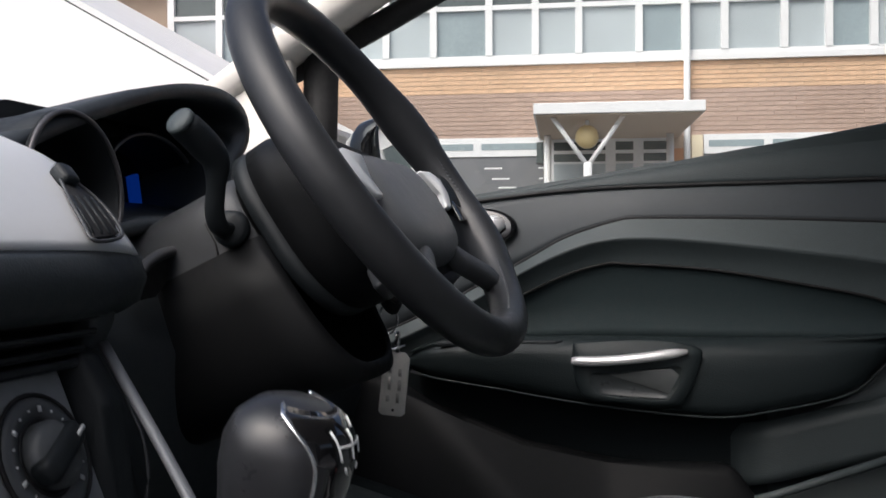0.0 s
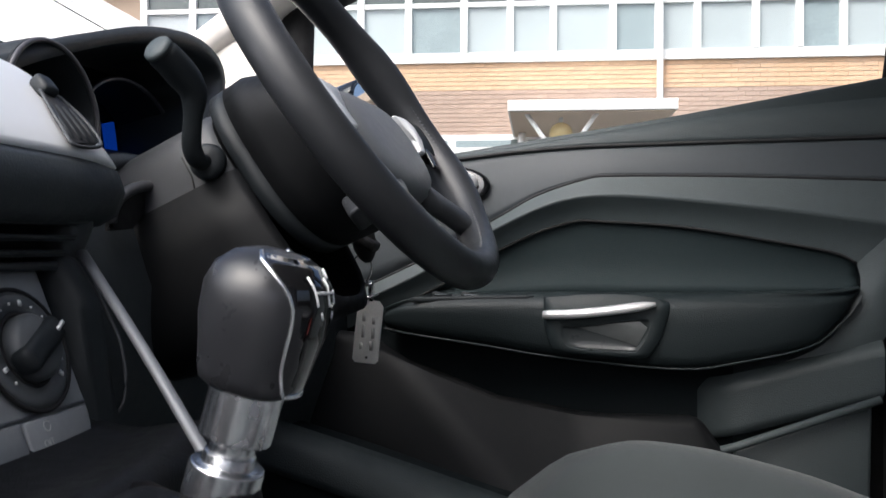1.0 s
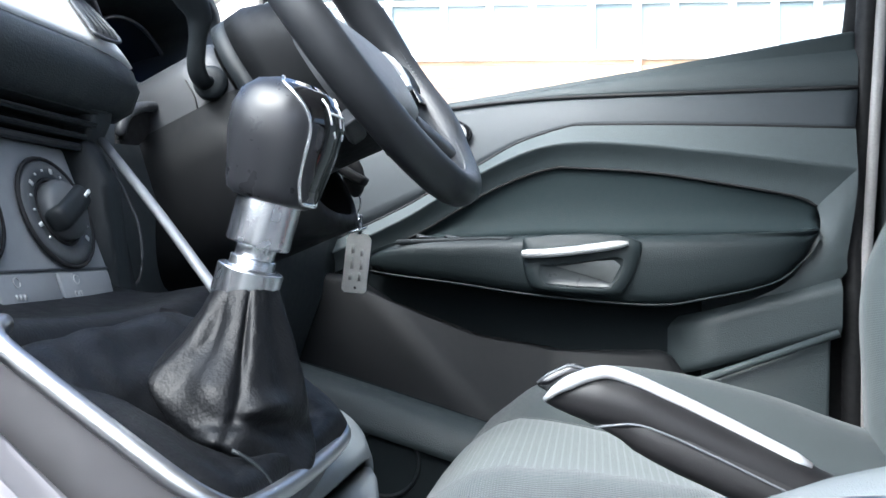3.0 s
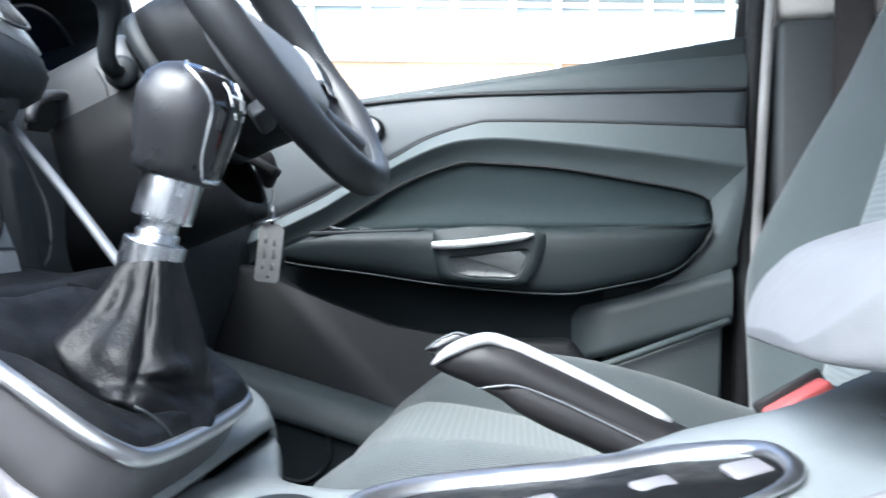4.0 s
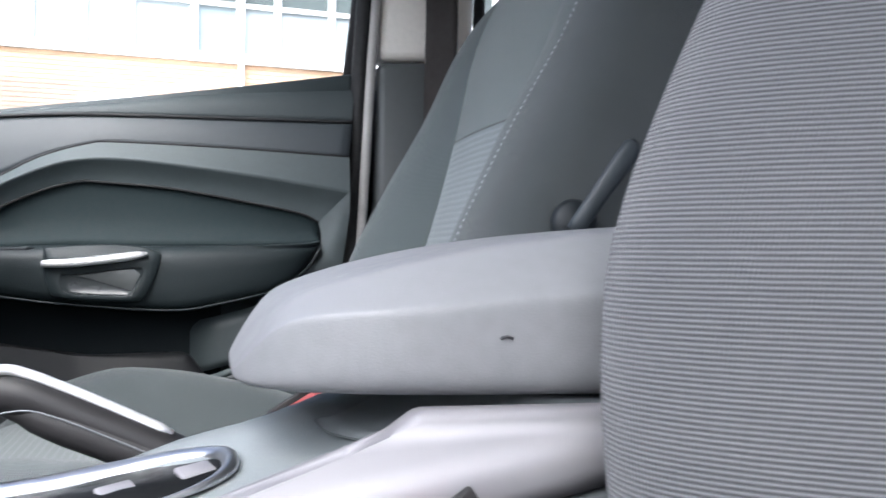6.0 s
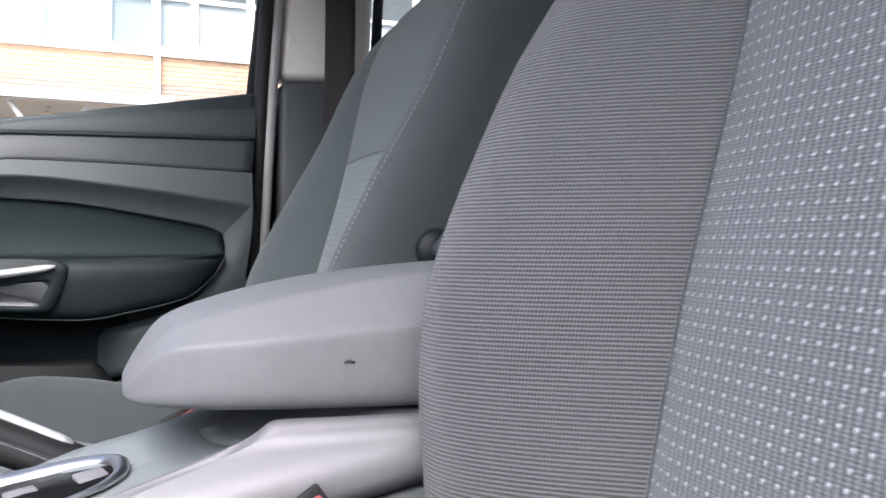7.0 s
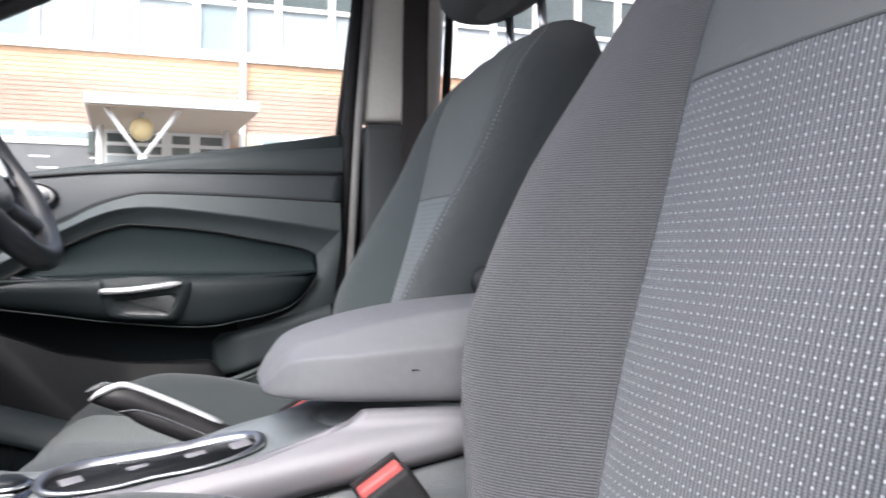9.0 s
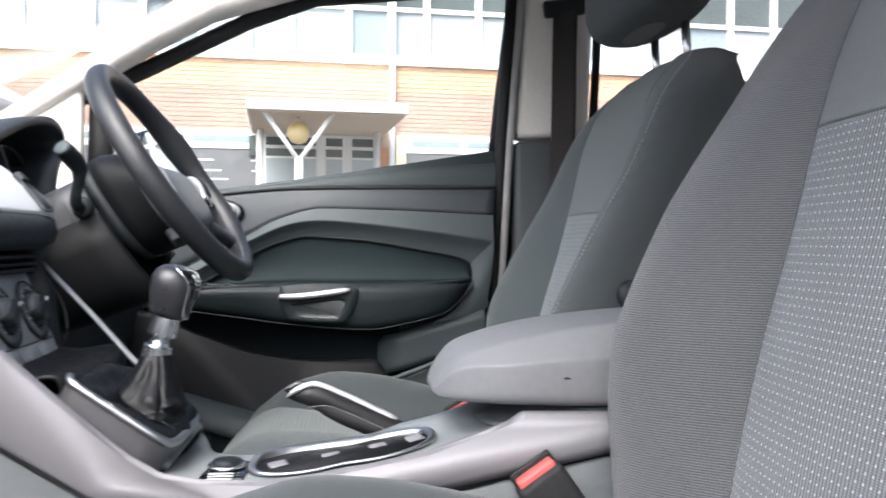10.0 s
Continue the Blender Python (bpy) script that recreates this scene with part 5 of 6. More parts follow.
word.matrix_local = CP @ pose(0.022, -0.0395, 0.0021)
part("panel_line", tube([CP @ Vector((u, -0.0245, 0.0006)) for u in (-0.2, 0.06)], 0.0009, 6), STRUT, climate)
# stack sides and the bright strut down to the lever
part("stack_cheek", slab([(-0.3, 0.97), (-0.206, 0.955), (-0.19, 0.93), (-0.185, 0.85), (-0.15, 0.83), (-0.06, 0.8), (-0.06, 0.6), (-0.3, 0.5)], lambda u, v, w: (u, 0.143 + w, v), 0.02, 0.006), DARK, dash, "dark side of the centre stack")
part("silver_strut", tube(curve([(-0.208, 0.168, 0.956), (-0.15, 0.128, 0.91), (-0.085, 0.083, 0.855), (-0.06, 0.07, 0.838)], 12), 0.0031, 10, 0.8), STRUT, dash, "slim silver edging strut")
rows = [[(x - 0.02 * ((y - 0.03) / 0.11) ** 2 * (x + 0.085) / -0.115, y, z + 0.006 * ((y - 0.03) / 0.11) ** 2) for y in np.linspace(-0.062, 0.146, 17)] for x, z in curve([(-0.21, 0.885), (-0.192, 0.872), (-0.172, 0.862), (-0.15, 0.858), (-0.135, 0.8605), (-0.122, 0.8625), (-0.116, 0.859), (-0.114, 0.845)], 22)]
part("stack_foot", sheet(rows), LEATHER, dash, "soft dark skin below the climate panel", mods=(SOLID(0.004, 1.0),))
# instrument hood: a deep visor over the cluster
lip = curve([(0.16, 1.032), (0.232, 1.066), (0.29, 1.09), (0.4, 1.126), (0.48, 1.14), (0.525, 1.139), (0.55, 1.129), (0.549, 1.112), (0.522, 1.085), (0.505, 1.04)], 44)
rows = []
for t in np.linspace(0, 1, 10):
    rows.append([(-0.56 + 0.255 * t, y + 0.02 * (1 - t), z - 0.05 * (1 - t) ** 1.5 * (1 if z > 1.06 else 0.2)) for y, z in lip])
hood = part("instrument_hood", sheet(rows), PAD, dash, "dark visor over the instruments", mods=(SOLID(0.011, 1.0),))
part("instrument_glass", slab([(0.2, 0.99), (0.56, 0.99), (0.56, 1.125), (0.34, 1.12), (0.2, 1.08)], lambda u, v, w: (-0.405 + w, u, v), 0.004), SCREEN, dash, "dark instrument glass", smooth=False)
for y, r, rz, x0 in ((0.282, 0.05, 1.0, -0.3), (0.47, 0.082, 0.72, -0.35)):
    gm = frame_at((x0 - 0.06, y, 1.043), (1, 0, 0.08)) @ Matrix.Diagonal((1, rz, 1, 1))
    g = part("gauge_shroud", turned([(r * 0.86, -0.02), (r * 0.95, 0.03), (r, 0.058), (r + 0.002, 0.06), (r + 0.003, 0.056), (r + 0.001, 0.0)], gm, 44), DARK, dash, "round gauge shroud")
    part("gauge_rim", tube([gm @ Vector(((r + 0.001) * math.cos(a), (r + 0.001) * math.sin(a), 0.06)) for a in np.linspace(0, 2 * math.pi, 44, endpoint=False)], 0.0019, 8, closed=True), PLINTH, g, "grey gauge rim")
    part("gauge_face", turned([(0.001, 0.0), (r * 0.85, 0.0), (r * 0.85, 0.001), (0.001, 0.001)], gm, 36), SCREEN, g)
blue = bpy.data.materials.new("lit_blue_display")
blue.use_nodes = True
bb = blue.node_tree.nodes["Principled BSDF"]
bb.inputs["Base Color"].default_value = (0.01, 0.04, 0.25, 1)
bb.inputs["Emission Color"].default_value, bb.inputs["Emission Strength"].default_value = (0.01, 0.1, 0.8, 1), 0.1
part("blue_display", block(0.004, 0.017, 0.03, pose(-0.392, 0.502, 1.06, 14, 0, 0), 0.001), blue, dash, "lit blue trip display", smooth=False)
part("cluster_sill", tube([(-0.31, 0.2, 1.0), (-0.3, 0.3, 1.015), (-0.3, 0.36, 1.024), (-0.3, 0.42, 1.026), (-0.31, 0.55, 1.02)], 0.007, 10), DOOR_TRIM, dash)
part("tilt_cover", tube(curve([(-0.265, 0.292, 0.972), (-0.265, 0.293, 0.982), (-0.265, 0.303, 0.993), (-0.265, 0.323, 1.001), (-0.265, 0.345, 1.004), (-0.265, 0.356, 1.0)], 16), [0.003] + [0.0042] * 14 + [0.002], 10, 1.0), SHROUD, dash, "curved grey column bracket")
part("tilt_hollow", slab([(0.296, 0.97), (0.297, 0.984), (0.306, 0.994), (0.325, 0.999), (0.35, 1.0), (0.345, 0.985), (0.325, 0.972)], lambda u, v, w: (-0.272 + w, u, v), 0.004), BLACK, dash, smooth=False)
part("cheek_edge", tube(curve([(-0.2, 0.166, 0.94), (-0.19, 0.166, 0.921), (-0.183, 0.166, 0.905), (-0.181, 0.166, 0.883), (-0.186, 0.166, 0.871), (-0.199, 0.166, 0.867)], 18), 0.0009, 6), SHROUD, dash)
part("knee_panel", slab([(0.14, 0.45), (0.7, 0.45), (0.7, 1.0), (0.14, 1.0)], lambda u, v, w: (-0.36 + w + (v - 0.7) * 0.15, u, v), 0.02, 0.006), DARK, dash)
part("dash_end", slab([(-0.8, 0.5), (-0.36, 0.5), (-0.3, 0.9), (-0.31, 1.03), (-0.4, 1.055), (-0.8, 1.02)], lambda u, v, w: (u, 0.69 + w, v), 0.03, 0.01), DARK, dash)
# footwell side with its round speaker
part("footwell_side", slab([(-0.72, 0.3), (-0.1, 0.3), (0.0, 0.55), (-0.3, 0.68), (-0.72, 0.75)], lambda u, v, w: (u, 0.71 + w, v), 0.02, 0.006), DARK, car)

# ---- steering column, stalk and wheel ----
WC = Vector((-0.117, 0.4, 1.068))
WAX = Vector((math.cos(radians(34.5)) * math.cos(radians(3.3)), -math.cos(radians(34.5)) * math.sin(radians(3.3)), math.sin(radians(34.5))))
WM = frame_at(WC, WAX)
column = thing("steering_column", "dark steering column shroud with indicator stalk", "steering column")
rows = []
for h, rx, ry, dy in ((-0.3, 0.062, 0.05, 0.032), (-0.26, 0.064, 0.054, 0.028), (-0.19, 0.066, 0.056, 0.016), (-0.125, 0.067, 0.057, 0.004), (-0.097, 0.067, 0.058, -0.001), (-0.093, 0.062, 0.054, -0.001)):
    rows.append([WM @ Vector((u, v + dy, h)) for u, v in ring(0, 0, rx, ry, 40, 3.4)])
low_rows = []
for r in rows:
    base = (r[0] + r[20]) / 2
    low_rows.append([base + (q - base) + (q - base).project(WM.to_3x3() @ Vector((0, 1, 0))) * 1.1 for q in r[20:] + r[:1]])
# below the seam the shroud is coloured black for the light falling off
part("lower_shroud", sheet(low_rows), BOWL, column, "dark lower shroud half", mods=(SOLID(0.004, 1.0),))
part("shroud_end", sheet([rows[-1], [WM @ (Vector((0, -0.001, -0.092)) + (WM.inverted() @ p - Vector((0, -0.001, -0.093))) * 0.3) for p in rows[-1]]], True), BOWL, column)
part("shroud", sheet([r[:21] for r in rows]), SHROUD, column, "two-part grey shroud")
part("shroud_seam", tube([r[20] + (r[20] - r[0]).normalized() * 0.0002 for r in rows[:-1]], 0.0012, 6), BLACK, column)
part("boot_joint", tube([WM @ Vector((-0.0672, b_, h_)) for b_, h_ in ((0.003, -0.126), (0.014, -0.122), (0.03, -0.121))], 0.0007, 6), BLACK, column)
stalk_root = Vector((-0.214, 0.335, 1.02))
part("stalk_boot", turned([(0.001, 0), (0.0135, 0), (0.013, 0.004), (0.0095, 0.007), (0.001, 0.007)], frame_at(stalk_root, (0.1, -1, 0.1)), 28), DARK, column)
stalk = part("indicator_stalk", tube(curve([stalk_root + Vector((0, 0.005, 0)), (-0.216, 0.322, 1.02), (-0.216, 0.312, 1.03), (-0.211, 0.304, 1.048), (-0.208, 0.298, 1.064), (-0.212, 0.286, 1.076), (-0.218, 0.27, 1.087)], 26), list(np.interp(np.linspace(0, 1, 26), [0, 0.25, 0.5, 0.62, 0.78, 0.97, 1], [0.0065, 0.0072, 0.0066, 0.0092, 0.0115, 0.0112, 0.0098])), 18, 0.8, up=(0, 1, 0.3)), DARK, column, "angled black indicator stalk")
part("stalk_cap", turned([(0.001, 0.0), (0.0102, 0.0), (0.01, 0.003), (0.0085, 0.0045), (0.001, 0.005)], frame_at((-0.2178, 0.2705, 1.0866), (-0.3, -0.78, 0.55)), 24), DOOR_BAND, stalk)
part("wiper_stalk", tube([(-0.205, 0.452, 1.018), (-0.207, 0.475, 1.03), (-0.212, 0.51, 1.06)], [0.008, 0.0085, 0.01], 14, 0.8), DARK, column)
wheel = thing("steering_wheel", "black leather three-spoke steering wheel with silver inlays", "steering wheel")
R = 0.153
ringpts = [WM @ Vector((R * math.cos(a), R * math.sin(a), 0)) for a in np.linspace(0, 2 * math.pi, 96, endpoint=False)]
rad = [0.0136 + (0.0034 * max(0, math.cos(2 * (a - 0.4))) ** 8 + 0.0034 * max(0, math.cos(2 * (a + 0.45))) ** 8 if math.cos(a) > 0 else 0.0) for a in np.linspace(0, 2 * math.pi, 96, endpoint=False)]
part("rim", tube(ringpts, rad, 24, 1.12, closed=True, up=WAX), RIM, wheel, "stitched black leather rim")
rows = []
for h, rx, ry, dy in ((-0.0915, 0.06, 0.068, -0.002), (-0.089, 0.0655, 0.074, -0.002), (-0.06, 0.07, 0.075, -0.006), (-0.03, 0.08, 0.069, -0.018), (-0.012, 0.084, 0.056, -0.034)):
    rows.append([WM @ Vector((u, v + dy, h)) for u, v in ring(0, 0, rx, ry, 44, 2.6)])
lit_rear_rows = rows[:2] + [[a * 0.55 + b * 0.45 for a, b in zip(rows[1], rows[2])]]
# one bowl in two colours: lit grey at the rear, shaded black in front
part("bowl_lit_rear", sheet(lit_rear_rows, True, True), DARK, wheel, "dark grey collar at the column")
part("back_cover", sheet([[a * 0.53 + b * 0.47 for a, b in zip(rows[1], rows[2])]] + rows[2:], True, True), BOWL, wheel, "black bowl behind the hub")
rows = []
for h, s in ((-0.03, 1.0), (-0.012, 1.0), (-0.004, 0.97), (0.002, 0.87), (0.006, 0.6), (0.007, 0.2)):
    rows.append([WM @ Vector((u * s, v * s - 0.037 + 0.01 * (u / 0.09) ** 2 * s, h)) for u, v in ring(0, 0, 0.086, 0.047, 44, 2.8)])
hub = part("airbag_cover", sheet(rows, True, True), HUB, wheel, "rounded airbag cover")
part("hub_marking", block(0.024, 0.006, 0.0012, WM @ pose(0.015, -0.058, 0.0052, 0, 0, 0), 0.0004), INK, hub)
for s in (1, -1):
    rows = []
    for t in np.linspace(0, 1, 8):
        w = 0.022 - 0.007 * math.sin(t * math.pi)
        x = s * (0.055 + (R - 0.065) * t)
        rows.append([WM @ Vector((x, -0.022 + v + 0.006 * t, -0.01 + u + 0.008 * t)) for u, v in ring(0, 0, 0.008, w, 16, 3)])
    sp = part("spoke", sheet(rows, True, True), DARK, wheel, "side spoke with switches")
    part("spoke_inlay", slab([(0.066, -0.008), (0.1, -0.006), (0.118, -0.012), (0.112, -0.03), (0.092, -0.045), (0.078, -0.044), (0.086, -0.03)], lambda u, v, w: WM @ Vector((s * u, v + 0.008, -0.001 + w)), 0.006, 0.002), DASH_SILVER, sp, "silver spoke inlay")
    part("spoke_keys", slab([(0.118, -0.02), (0.14, -0.018), (0.138, -0.046), (0.105, -0.048)], lambda u, v, w: WM @ Vector((s * u, v, -0.001 + w)), 0.004, 0.0015), GLOSS, sp)
    rows = []
    for t in np.linspace(0, 1, 8):
        x, y = s * (0.03 + 0.062 * t), -0.072 - 0.036 * t
        rows.append([WM @ Vector((x - s * 0.5 * v, y + v, -0.008 + u + 0.006 * t)) for u, v in ring(0, 0, 0.008, 0.017 - 0.004 * math.sin(t * math.pi), 16, 3)])
    lo = part("lower_spoke", sheet(rows, True, True), SHROUD, wheel, "grey lower spoke")
    part("spoke_back", slab([(0.1, -0.086), (0.075, -0.068), (0.058, -0.064), (0.045, -0.084), (0.07, -0.094)], lambda u, v, w: WM @ Vector((s * u, v, -0.044 + w + 0.25 * (u - 0.045))), 0.014, 0.004, 3), SHROUD, lo, "grey moulded spoke root")

stitches = []
for k in range(64):
    a = radians(-75 + k * 1.55)
    p, q = [WM @ Vector(((R - 0.0117) * math.cos(a + e), (R - 0.0117) * math.sin(a + e), 0.0095 - 0.004 * abs(f))) for e, f in ((0, 0), (0.014, 1))]
    stitches.append(tube([p, q], 0.0005, 5))
part("rim_stitching", merge(*stitches), STRUT, wheel, "grey lacing along the rim")

# ---- key and tag ----
key = thing("car_key", "car key in the ignition with a metal tag on a ring", "key")
part("key_head", tube(curve([(-0.165, 0.545, 0.985), (-0.16, 0.548, 0.972), (-0.157, 0.55, 0.955), (-0.155, 0.551, 0.945)], 9), [0.004, 0.008, 0.0105, 0.0115, 0.0115, 0.011, 0.0095, 0.007, 0.003], 14, 0.5, up=(0, 1, 0)), BLACK, key, "black plastic key head")
part("key_blade", block(0.03, 0.022, 0.01, pose(-0.158, 0.545, 0.966, 0, 30, 0), 0.003), BLACK, key)
part("ring", tube([(-0.163 + 0.009 * math.cos(a), 0.56, 0.94 + 0.014 * math.sin(a)) for a in np.linspace(0, 2 * math.pi, 28, endpoint=False)], 0.0011, 6, closed=True, up=(0, 1, 0)), CHROME, key, "steel split ring")
TG = frame_at((-0.158, 0.562, 0.878), (0.1, -1, 0.02), (0.1, 0, 1))
fob = part("tag", slab([(-0.0125, -0.026), (-0.0095, -0.029), (0.0095, -0.029), (0.0125, -0.026), (0.0125, 0.026), (0.008, 0.031), (-0.008, 0.031), (-0.0125, 0.026)], lambda u, v, w: TG @ Vector((u, v, w)), 0.002, 0.0005), TAGMAT, key, "engraved pale metal tag")
for k, (u, v_, h_) in enumerate(((-0.005, 0.015, 0.009), (-0.0045, 0.001, 0.012), (-0.005, -0.013, 0.006), (0.0045, 0.012, 0.007), (0.005, 0.0, 0.01), (0.0045, -0.012, 0.009))):
    part("engraved_bar", block(0.0032, h_, 0.0004, TG @ pose(u, v_, 0.0022, 0, 0, 4), 0), FAINT, fob)
part("tag_clip", tube([TG @ Vector((-0.013, 0.03, 0.0015)), TG @ Vector((-0.004, 0.033, 0.003)), TG @ Vector((0.007, 0.038, 0.003))], 0.0014, 6), CHROME, fob, "short bright wire clip")
part("tag_hole", turned([(0.001, 0), (0.0013, 0), (0.0013, 0.0004), (0.001, 0.0004)], TG @ pose(0.001, -0.0235, 0.002), 12), BLACK, fob)
part("hanger", tube([TG @ Vector((0, 0.03, 0.001)), TG @ Vector((-0.002, 0.05, 0.001))], 0.0028, 8, 0.5), ALU, key)

# ---- the building across the yard ----
ANG = math.atan(0.085)
FB = Matrix.Translation((0.78, 15.4, 0)) @ pose(0, 0, 0, 0, 0, math.degrees(ANG))
MORTAR = mat("pale_mortar", (0.5, 0.39, 0.3), 0.95, vary=0.1)
FRAME = mat("white_window_paint", (0.8, 0.8, 0.8), 0.5, vary=0.05, vary_scale=3)
BLIND = mat("pale_window_blind", (0.44, 0.49, 0.51), 0.6, vary=0.1, vary_scale=1.5)
DARKPANE = mat("dark_window_pane", (0.1, 0.12, 0.12), 0.08, vary=0.2, vary_scale=1)
GREYPANE = mat("grey_blue_pane", (0.3, 0.36, 0.38), 0.15, vary=0.15, vary_scale=1)
building = thing("office_building", "brick office building with long white window bands", "building")


def box_on(name, u0, u1, z0, z1, out, material, parent, label="", deep=0.1, bevel=0.0):
    """A block on the facade: u along it, from the wall line outward by out."""
    bm = block(u1 - u0, deep, z1 - z0, FB @ pose((u0 + u1) / 2, -out + deep / 2, (z0 + z1) / 2), bevel)
    return part(name, bm, material, parent, label, smooth=False)


# a white-rendered gabled garage between the yard and the offices
garage = thing("garage", "white-rendered gabled garage beside the yard", "garage")
RENDER = mat("white_render", (0.9, 0.9, 0.9), 0.8, grain=0.4, grain_scale=80, vary=0.05, vary_scale=2)
gable = [(-13.6, 0.0), (-4.4, 0.0), (-4.4, 2.737), (-9.0, 5.31), (-13.6, 2.737)]
part("gable_wall", slab(gable, lambda u, v, w: (u, 9.0 + w, v), 5.0), RENDER, garage, "white rendered gable wall", smooth=False)
for s_ in (-1, 1):
    part("roof_slope", slab([(-9.0, 5.33), (-9.0 + s_ * 4.8, 5.33 - 0.56 * 4.8), (-9.0 + s_ * 4.8, 5.41 - 0.56 * 4.8), (-9.0, 5.41)], lambda u, v, w: (u, 8.98 + w, v), 5.1), FRAME, garage, smooth=False)

wall = box_on("wall", -14, 14, 0.0, 4.12, 0.0, MORTAR, building, "brick wall in two colours", 0.3)
box_on("upper_wall", -14, 14, 5.9, 6.6, 0.0, FRAME, building, "", 0.3)
box_on("roof", -14.2, 14.2, 6.6, 6.8, 0.4, MORTAR, building, "flat roof edge", 8.0)
box_on("rear_mass", -14, 14, 0, 6.6, -0.5, MORTAR, building, "", 7.0)
box_on("sill", -14, 14, 4.12, 4.22, 0.08, FRAME, building, "continuous white sill", 0.4)
edges = [-9.0, -8.1, -7.2, -6.2, -5.08, -4.25, -3.29, -2.5, -1.77, -0.77, -0.02, 0.62, 1.57, 2.27, 2.97, 3.9, 4.7, 5.6, 6.5, 7.4, 8.3, 9.2, 10.1, 11.0, 11.9, 12.8, 13.7]
for i, (a, b) in enumerate(zip(edges, edges[1:])):
    w = box_on("window", a, b, 4.22, 4.3, 0.03, FRAME, building, "white-framed upper window", 0.2)
    box_on("mullion", a - 0.06, a + 0.06, 4.3, 5.9, 0.05, FRAME, w, "", 0.2)
    box_on("pane", a + 0.06, b - 0.06, 4.3, 5.08, -0.03, BLIND if i % 4 != 1 else GREYPANE, w, "pane with a pale blind" if i % 4 != 1 else "", 0.02)
    box_on("transom", a, b, 5.08, 5.16, 0.04, FRAME, w, "", 0.16)
    box_on("pane", a + 0.06, b - 0.06, 5.16, 5.9, -0.03, DARKPANE, w, "", 0.02)
pipe = part("drain_pipe", tube([FB @ Vector((0, -0.12, 0)), FB @ Vector((0, -0.12, 6.2))], 0.055, 12), FRAME, building, "white drain pipe")
# ground-floor window bands either side of the entrance
GREYDOOR = mat("grey_shutter_paint", (0.17, 0.175, 0.185), 0.6, vary=0.1, vary_scale=3)
for a, b in ((-6.4, -5.0), (-5.0, -3.5), (-3.5, -2.36), (0.28, 1.3), (1.3, 2.4), (2.4, 3.6)):
    w = box_on("window", a, b, 2.57, 2.89, 0.04, FRAME, building, "white-framed ground-floor window", 0.1)
    box_on("pane", a + 0.08, b - 0.06, 2.68, 2.79, 0.045, GREYPANE, w, "", 0.02)
    low = box_on("shutter", a, b, 0.4, 2.57, 0.02, GREYDOOR, building, "grey panel with white markings" if a == -3.5 else "grey panel below the window", 0.1)
    if a == -3.5:
        for u, z in ((0.13, 2.37), (0.26, 2.19), (0.37, 2.04), (1.05, 2.37), (1.06, 2.19)):
            box_on("marking", a + u, min(a + u + 0.3, b - 0.01), z - 0.015, z + 0.015, 0.024, FRAME, low, "", 0.01)
box_on("dark_strip", -2.48, -2.37, 2.45, 2.8, 0.06, DARKPANE, building, "", 0.03)
# entrance: glazed doors between white posts
for a, b in ((-2.33, -1.3), (-1.3, -0.84), (-0.84, -0.26)):
    w = box_on("entrance_door", a, b, 0.1, 2.85, 0.05, FRAME, building, "white-framed glazed entrance", 0.12)
    box_on("pane", a + 0.14, b - 0.03, 2.65, 2.79, 0.056, DARKPANE, w, "", 0.02)
    box_on("pane", a + 0.14, b - 0.03, 2.46, 2.59, 0.056, DARKPANE, w, "", 0.02)
    box_on("pane", a + 0.14, b - 0.03, 0.3, 2.42, 0.056, BLIND, w, "", 0.02)
box_on("side_panel", -0.25, -0.02, 0.1, 2.66, 0.03, mat("orange_brown_door", (0.5, 0.26, 0.14), 0.6), building, "orange-brown panel beside the entrance", 0.1)
box_on("corner_post", 0.08, 0.26, 0.0, 2.88, 0.06, mat("cream_post_paint", (0.75, 0.66, 0.48), 0.6), building, "cream corner post", 0.1)

canopy = thing("entrance_canopy", "flat white entrance canopy on forked white posts", "canopy")
CB = Matrix.Translation((-0.25, 12.36, 0)) @ pose(0, 0, 0, 0, 0, math.degrees(ANG))
part("slab", block(2.32, 2.9, 0.15, CB @ pose(0, 1.45, 2.93), 0.01), FRAME, canopy, "white canopy slab", smooth=False)
part("soffit", block(2.26, 2.8, 0.02, CB @ pose(0, 1.45, 2.848), 0.004), mat("beige_soffit", (0.55, 0.45, 0.35), 0.8), canopy, "beige canopy underside", smooth=False)
for u in (-0.41, ):
    post = part("post", tube([CB @ Vector((u, 0.25, 0)), CB @ Vector((u, 0.25, 2.2))], 0.06, 12), FRAME, canopy)
    for s in (-1, 1):
        part("fork", tube([CB @ Vector((u, 0.25, 2.15)), CB @ Vector((u + s * 0.5, 0.25, 2.86))], 0.035, 10), FRAME, canopy)
for u in (-1.0, 0.95):
    part("post", tube([CB @ Vector((u, 2.3, 0)), CB @ Vector((u, 2.3, 2.86))], 0.06, 12), FRAME, canopy)
globe = thing("globe_lamp", "yellowed glass globe lamp under the canopy", "lamp")
bm = bmesh.new()
bmesh.ops.create_uvsphere(bm, u_segments=24, v_segments=14, radius=0.17)
bm.transform(CB @ pose(-0.41, 0.6, 2.6))
part("globe", bm, mat("yellowed_globe", (0.75, 0.6, 0.3), 0.3, vary=0.1), globe)
part("lamp_stem", tube([CB @ Vector((-0.41, 0.6, 2.74)), CB @ Vector((-0.41, 0.6, 2.86))], 0.03, 10), FRAME, globe)

# brick courses, laid in stretcher bond
BW, BH, GAP = 0.235, 0.078, 0.011


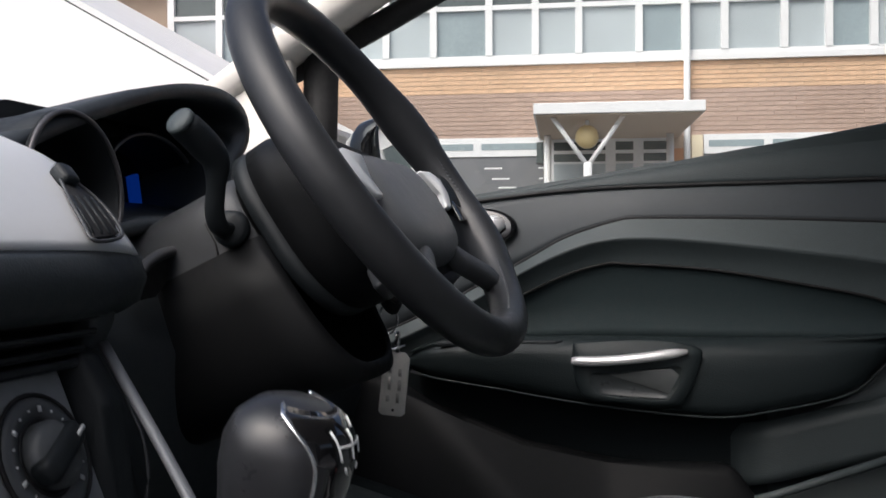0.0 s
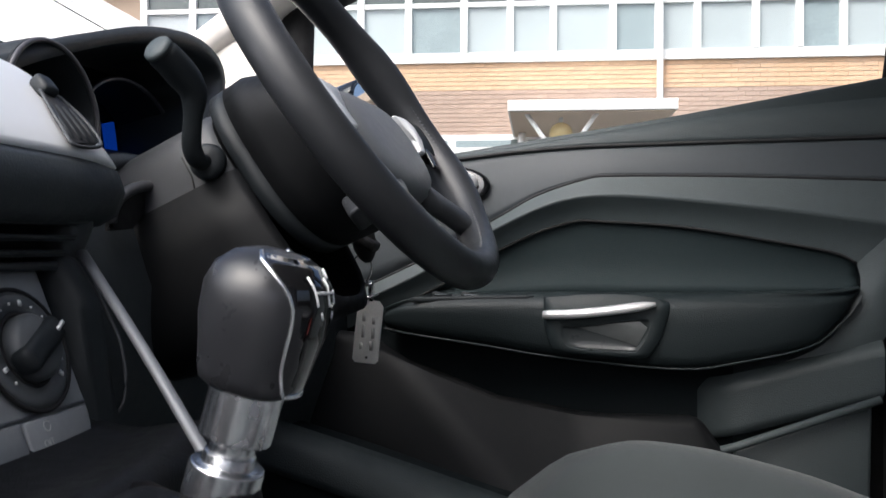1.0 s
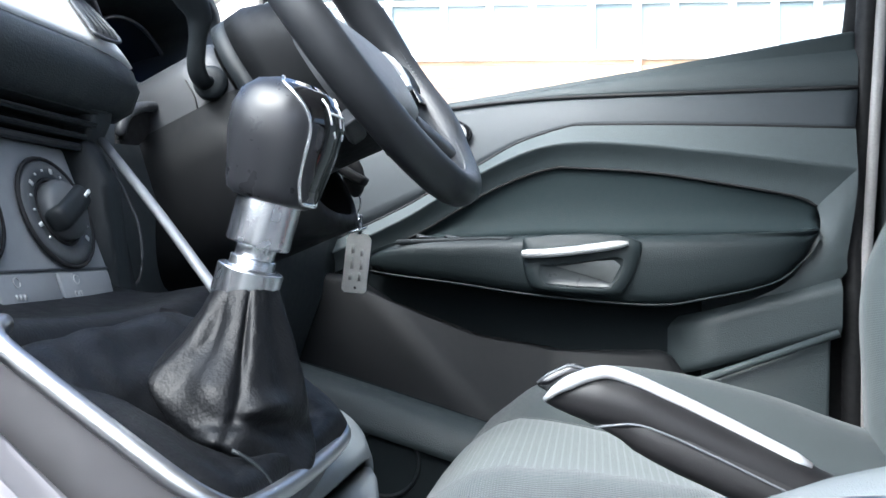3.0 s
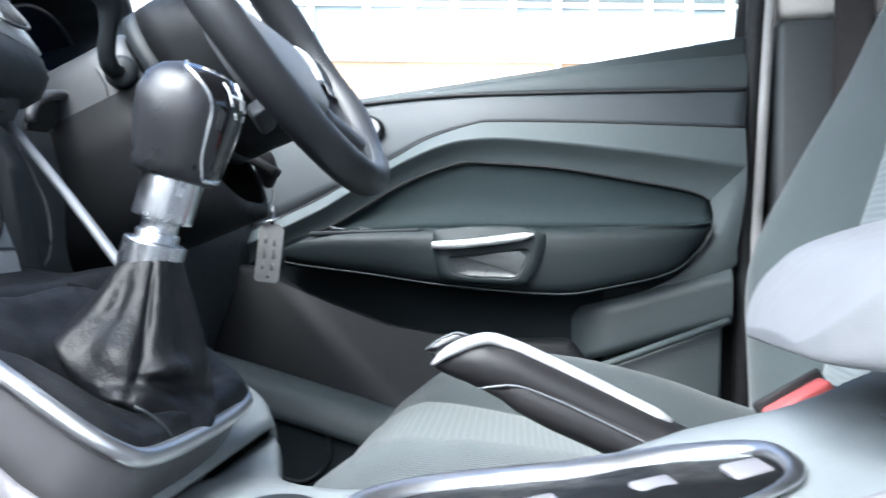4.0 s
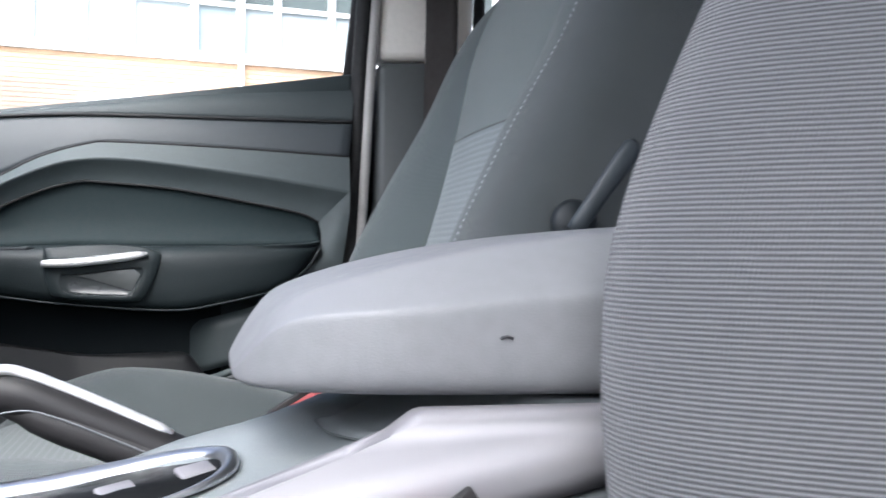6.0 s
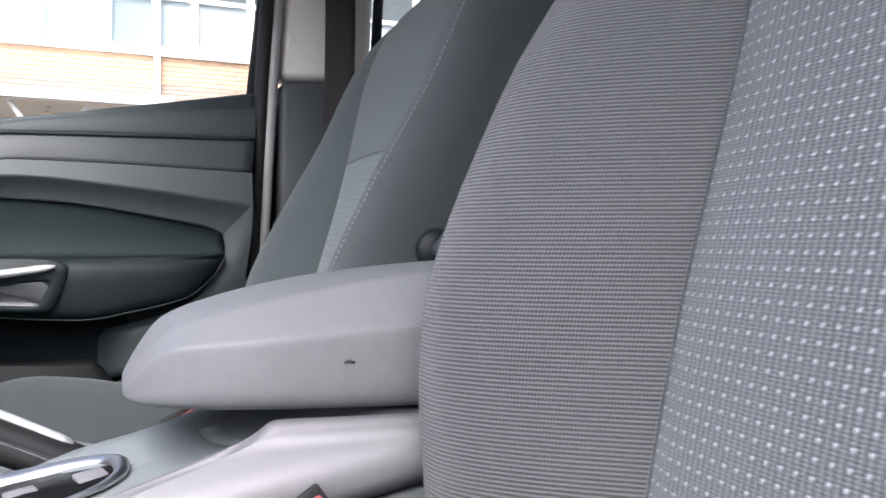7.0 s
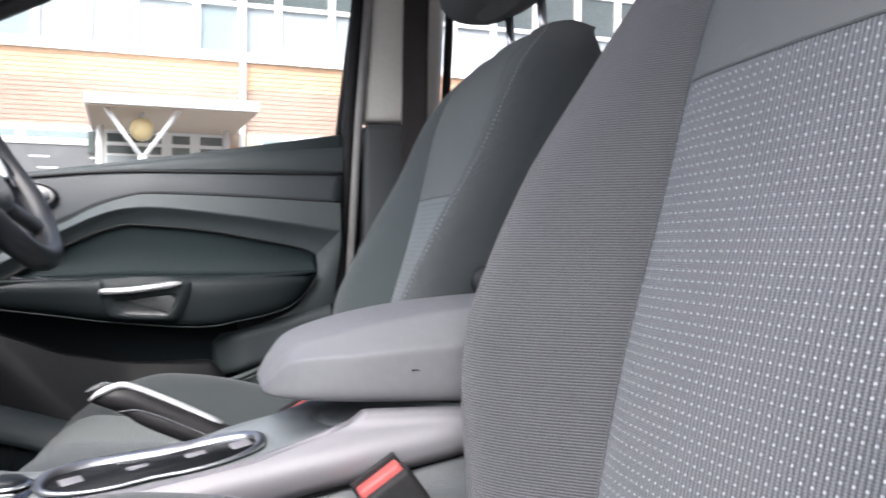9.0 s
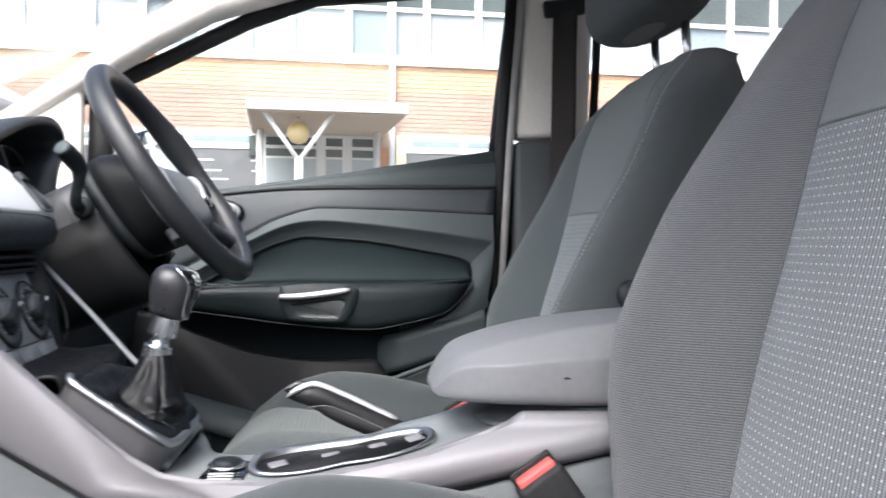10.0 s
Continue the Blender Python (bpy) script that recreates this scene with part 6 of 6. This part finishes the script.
def brick_mesh(material, name):
    bm = block(BW - 0.006, 0.03, BH - GAP, None, 0.003, 1)
    me = bpy.data.meshes.new(name)
    bm.to_mesh(me)
    bm.free()
    me.materials.append(material)
    return me


def course_material(name, color, spread):
    m = mat(name, color, 0.9, grain=0.6, grain_scale=60, vary=0.2, vary_scale=9)
    n, l = m.node_tree.nodes, m.node_tree.links
    info, ramp, mix = n.new("ShaderNodeObjectInfo"), n.new("ShaderNodeMapRange"), n.new("ShaderNodeMix")
    ramp.inputs[3].default_value, ramp.inputs[4].default_value = 1 - spread, 1 + spread
    mix.data_type, mix.blend_type = "RGBA", "MULTIPLY"
    mix.inputs[0].default_value = 1.0
    b = n["Principled BSDF"]
    l.new(b.inputs["Base Color"].links[0].from_socket, mix.inputs[6])
    l.new(info.outputs["Random"], ramp.inputs[0])
    l.new(ramp.outputs[0], mix.inputs[7])
    l.new(mix.outputs[2], b.inputs["Base Color"])
    return m


RED_M, OCHRE_M = course_material("red_brown_bricks", (0.45, 0.33, 0.27), 0.08), course_material("ochre_bricks", (0.67, 0.455, 0.3), 0.07)
brick_red, brick_ochre = brick_mesh(RED_M, "brick_red"), brick_mesh(OCHRE_M, "brick_ochre")
rest_red, rest_ochre = [], []
rng = random.Random(5)
for r in range(52):
    z = 4.12 - BH * (r + 0.5)
    ochre = z > 3.64
    off = BW / 2 if r % 2 else 0
    for c in range(-58, 58):
        u = c * BW + off
        if z < 2.9 and -6.5 < u < 3.7:
            continue
        m = FB @ pose(u, 0.005, z, 0, 0, rng.uniform(-0.3, 0.3))
        if abs(u + 0.6) < 2.7 and (ochre or z > 2.9):
            ob = new("brick", brick_ochre if ochre else brick_red)
            ob.parent = wall
            ob.matrix_local = m
        else:
            (rest_ochre if ochre else rest_red).append(m)
cube = [(-1, -1, -1), (1, -1, -1), (1, 1, -1), (-1, 1, -1), (-1, -1, 1), (1, -1, 1), (1, 1, 1), (-1, 1, 1)]
quads = [(0, 1, 5, 4), (1, 2, 6, 5), (3, 0, 4, 7), (4, 5, 6, 7), (0, 3, 2, 1)]
for name, places, material in (("far_bricks", rest_red, RED_M), ("far_ochre_bricks", rest_ochre, OCHRE_M)):
    vs, fs = [], []
    for m in places:
        k = len(vs)
        vs += [m @ Vector((a * (BW - 0.006) / 2, b * 0.015, c * (BH - GAP) / 2)) for a, b, c in cube]
        fs += [tuple(k + i for i in q) for q in quads]
    me = bpy.data.meshes.new(name)
    me.from_pydata(vs, [], fs)
    me.materials.append(material)
    ob = new(name, me)
    ob.parent = wall
    tagged(ob, kind="stuff")
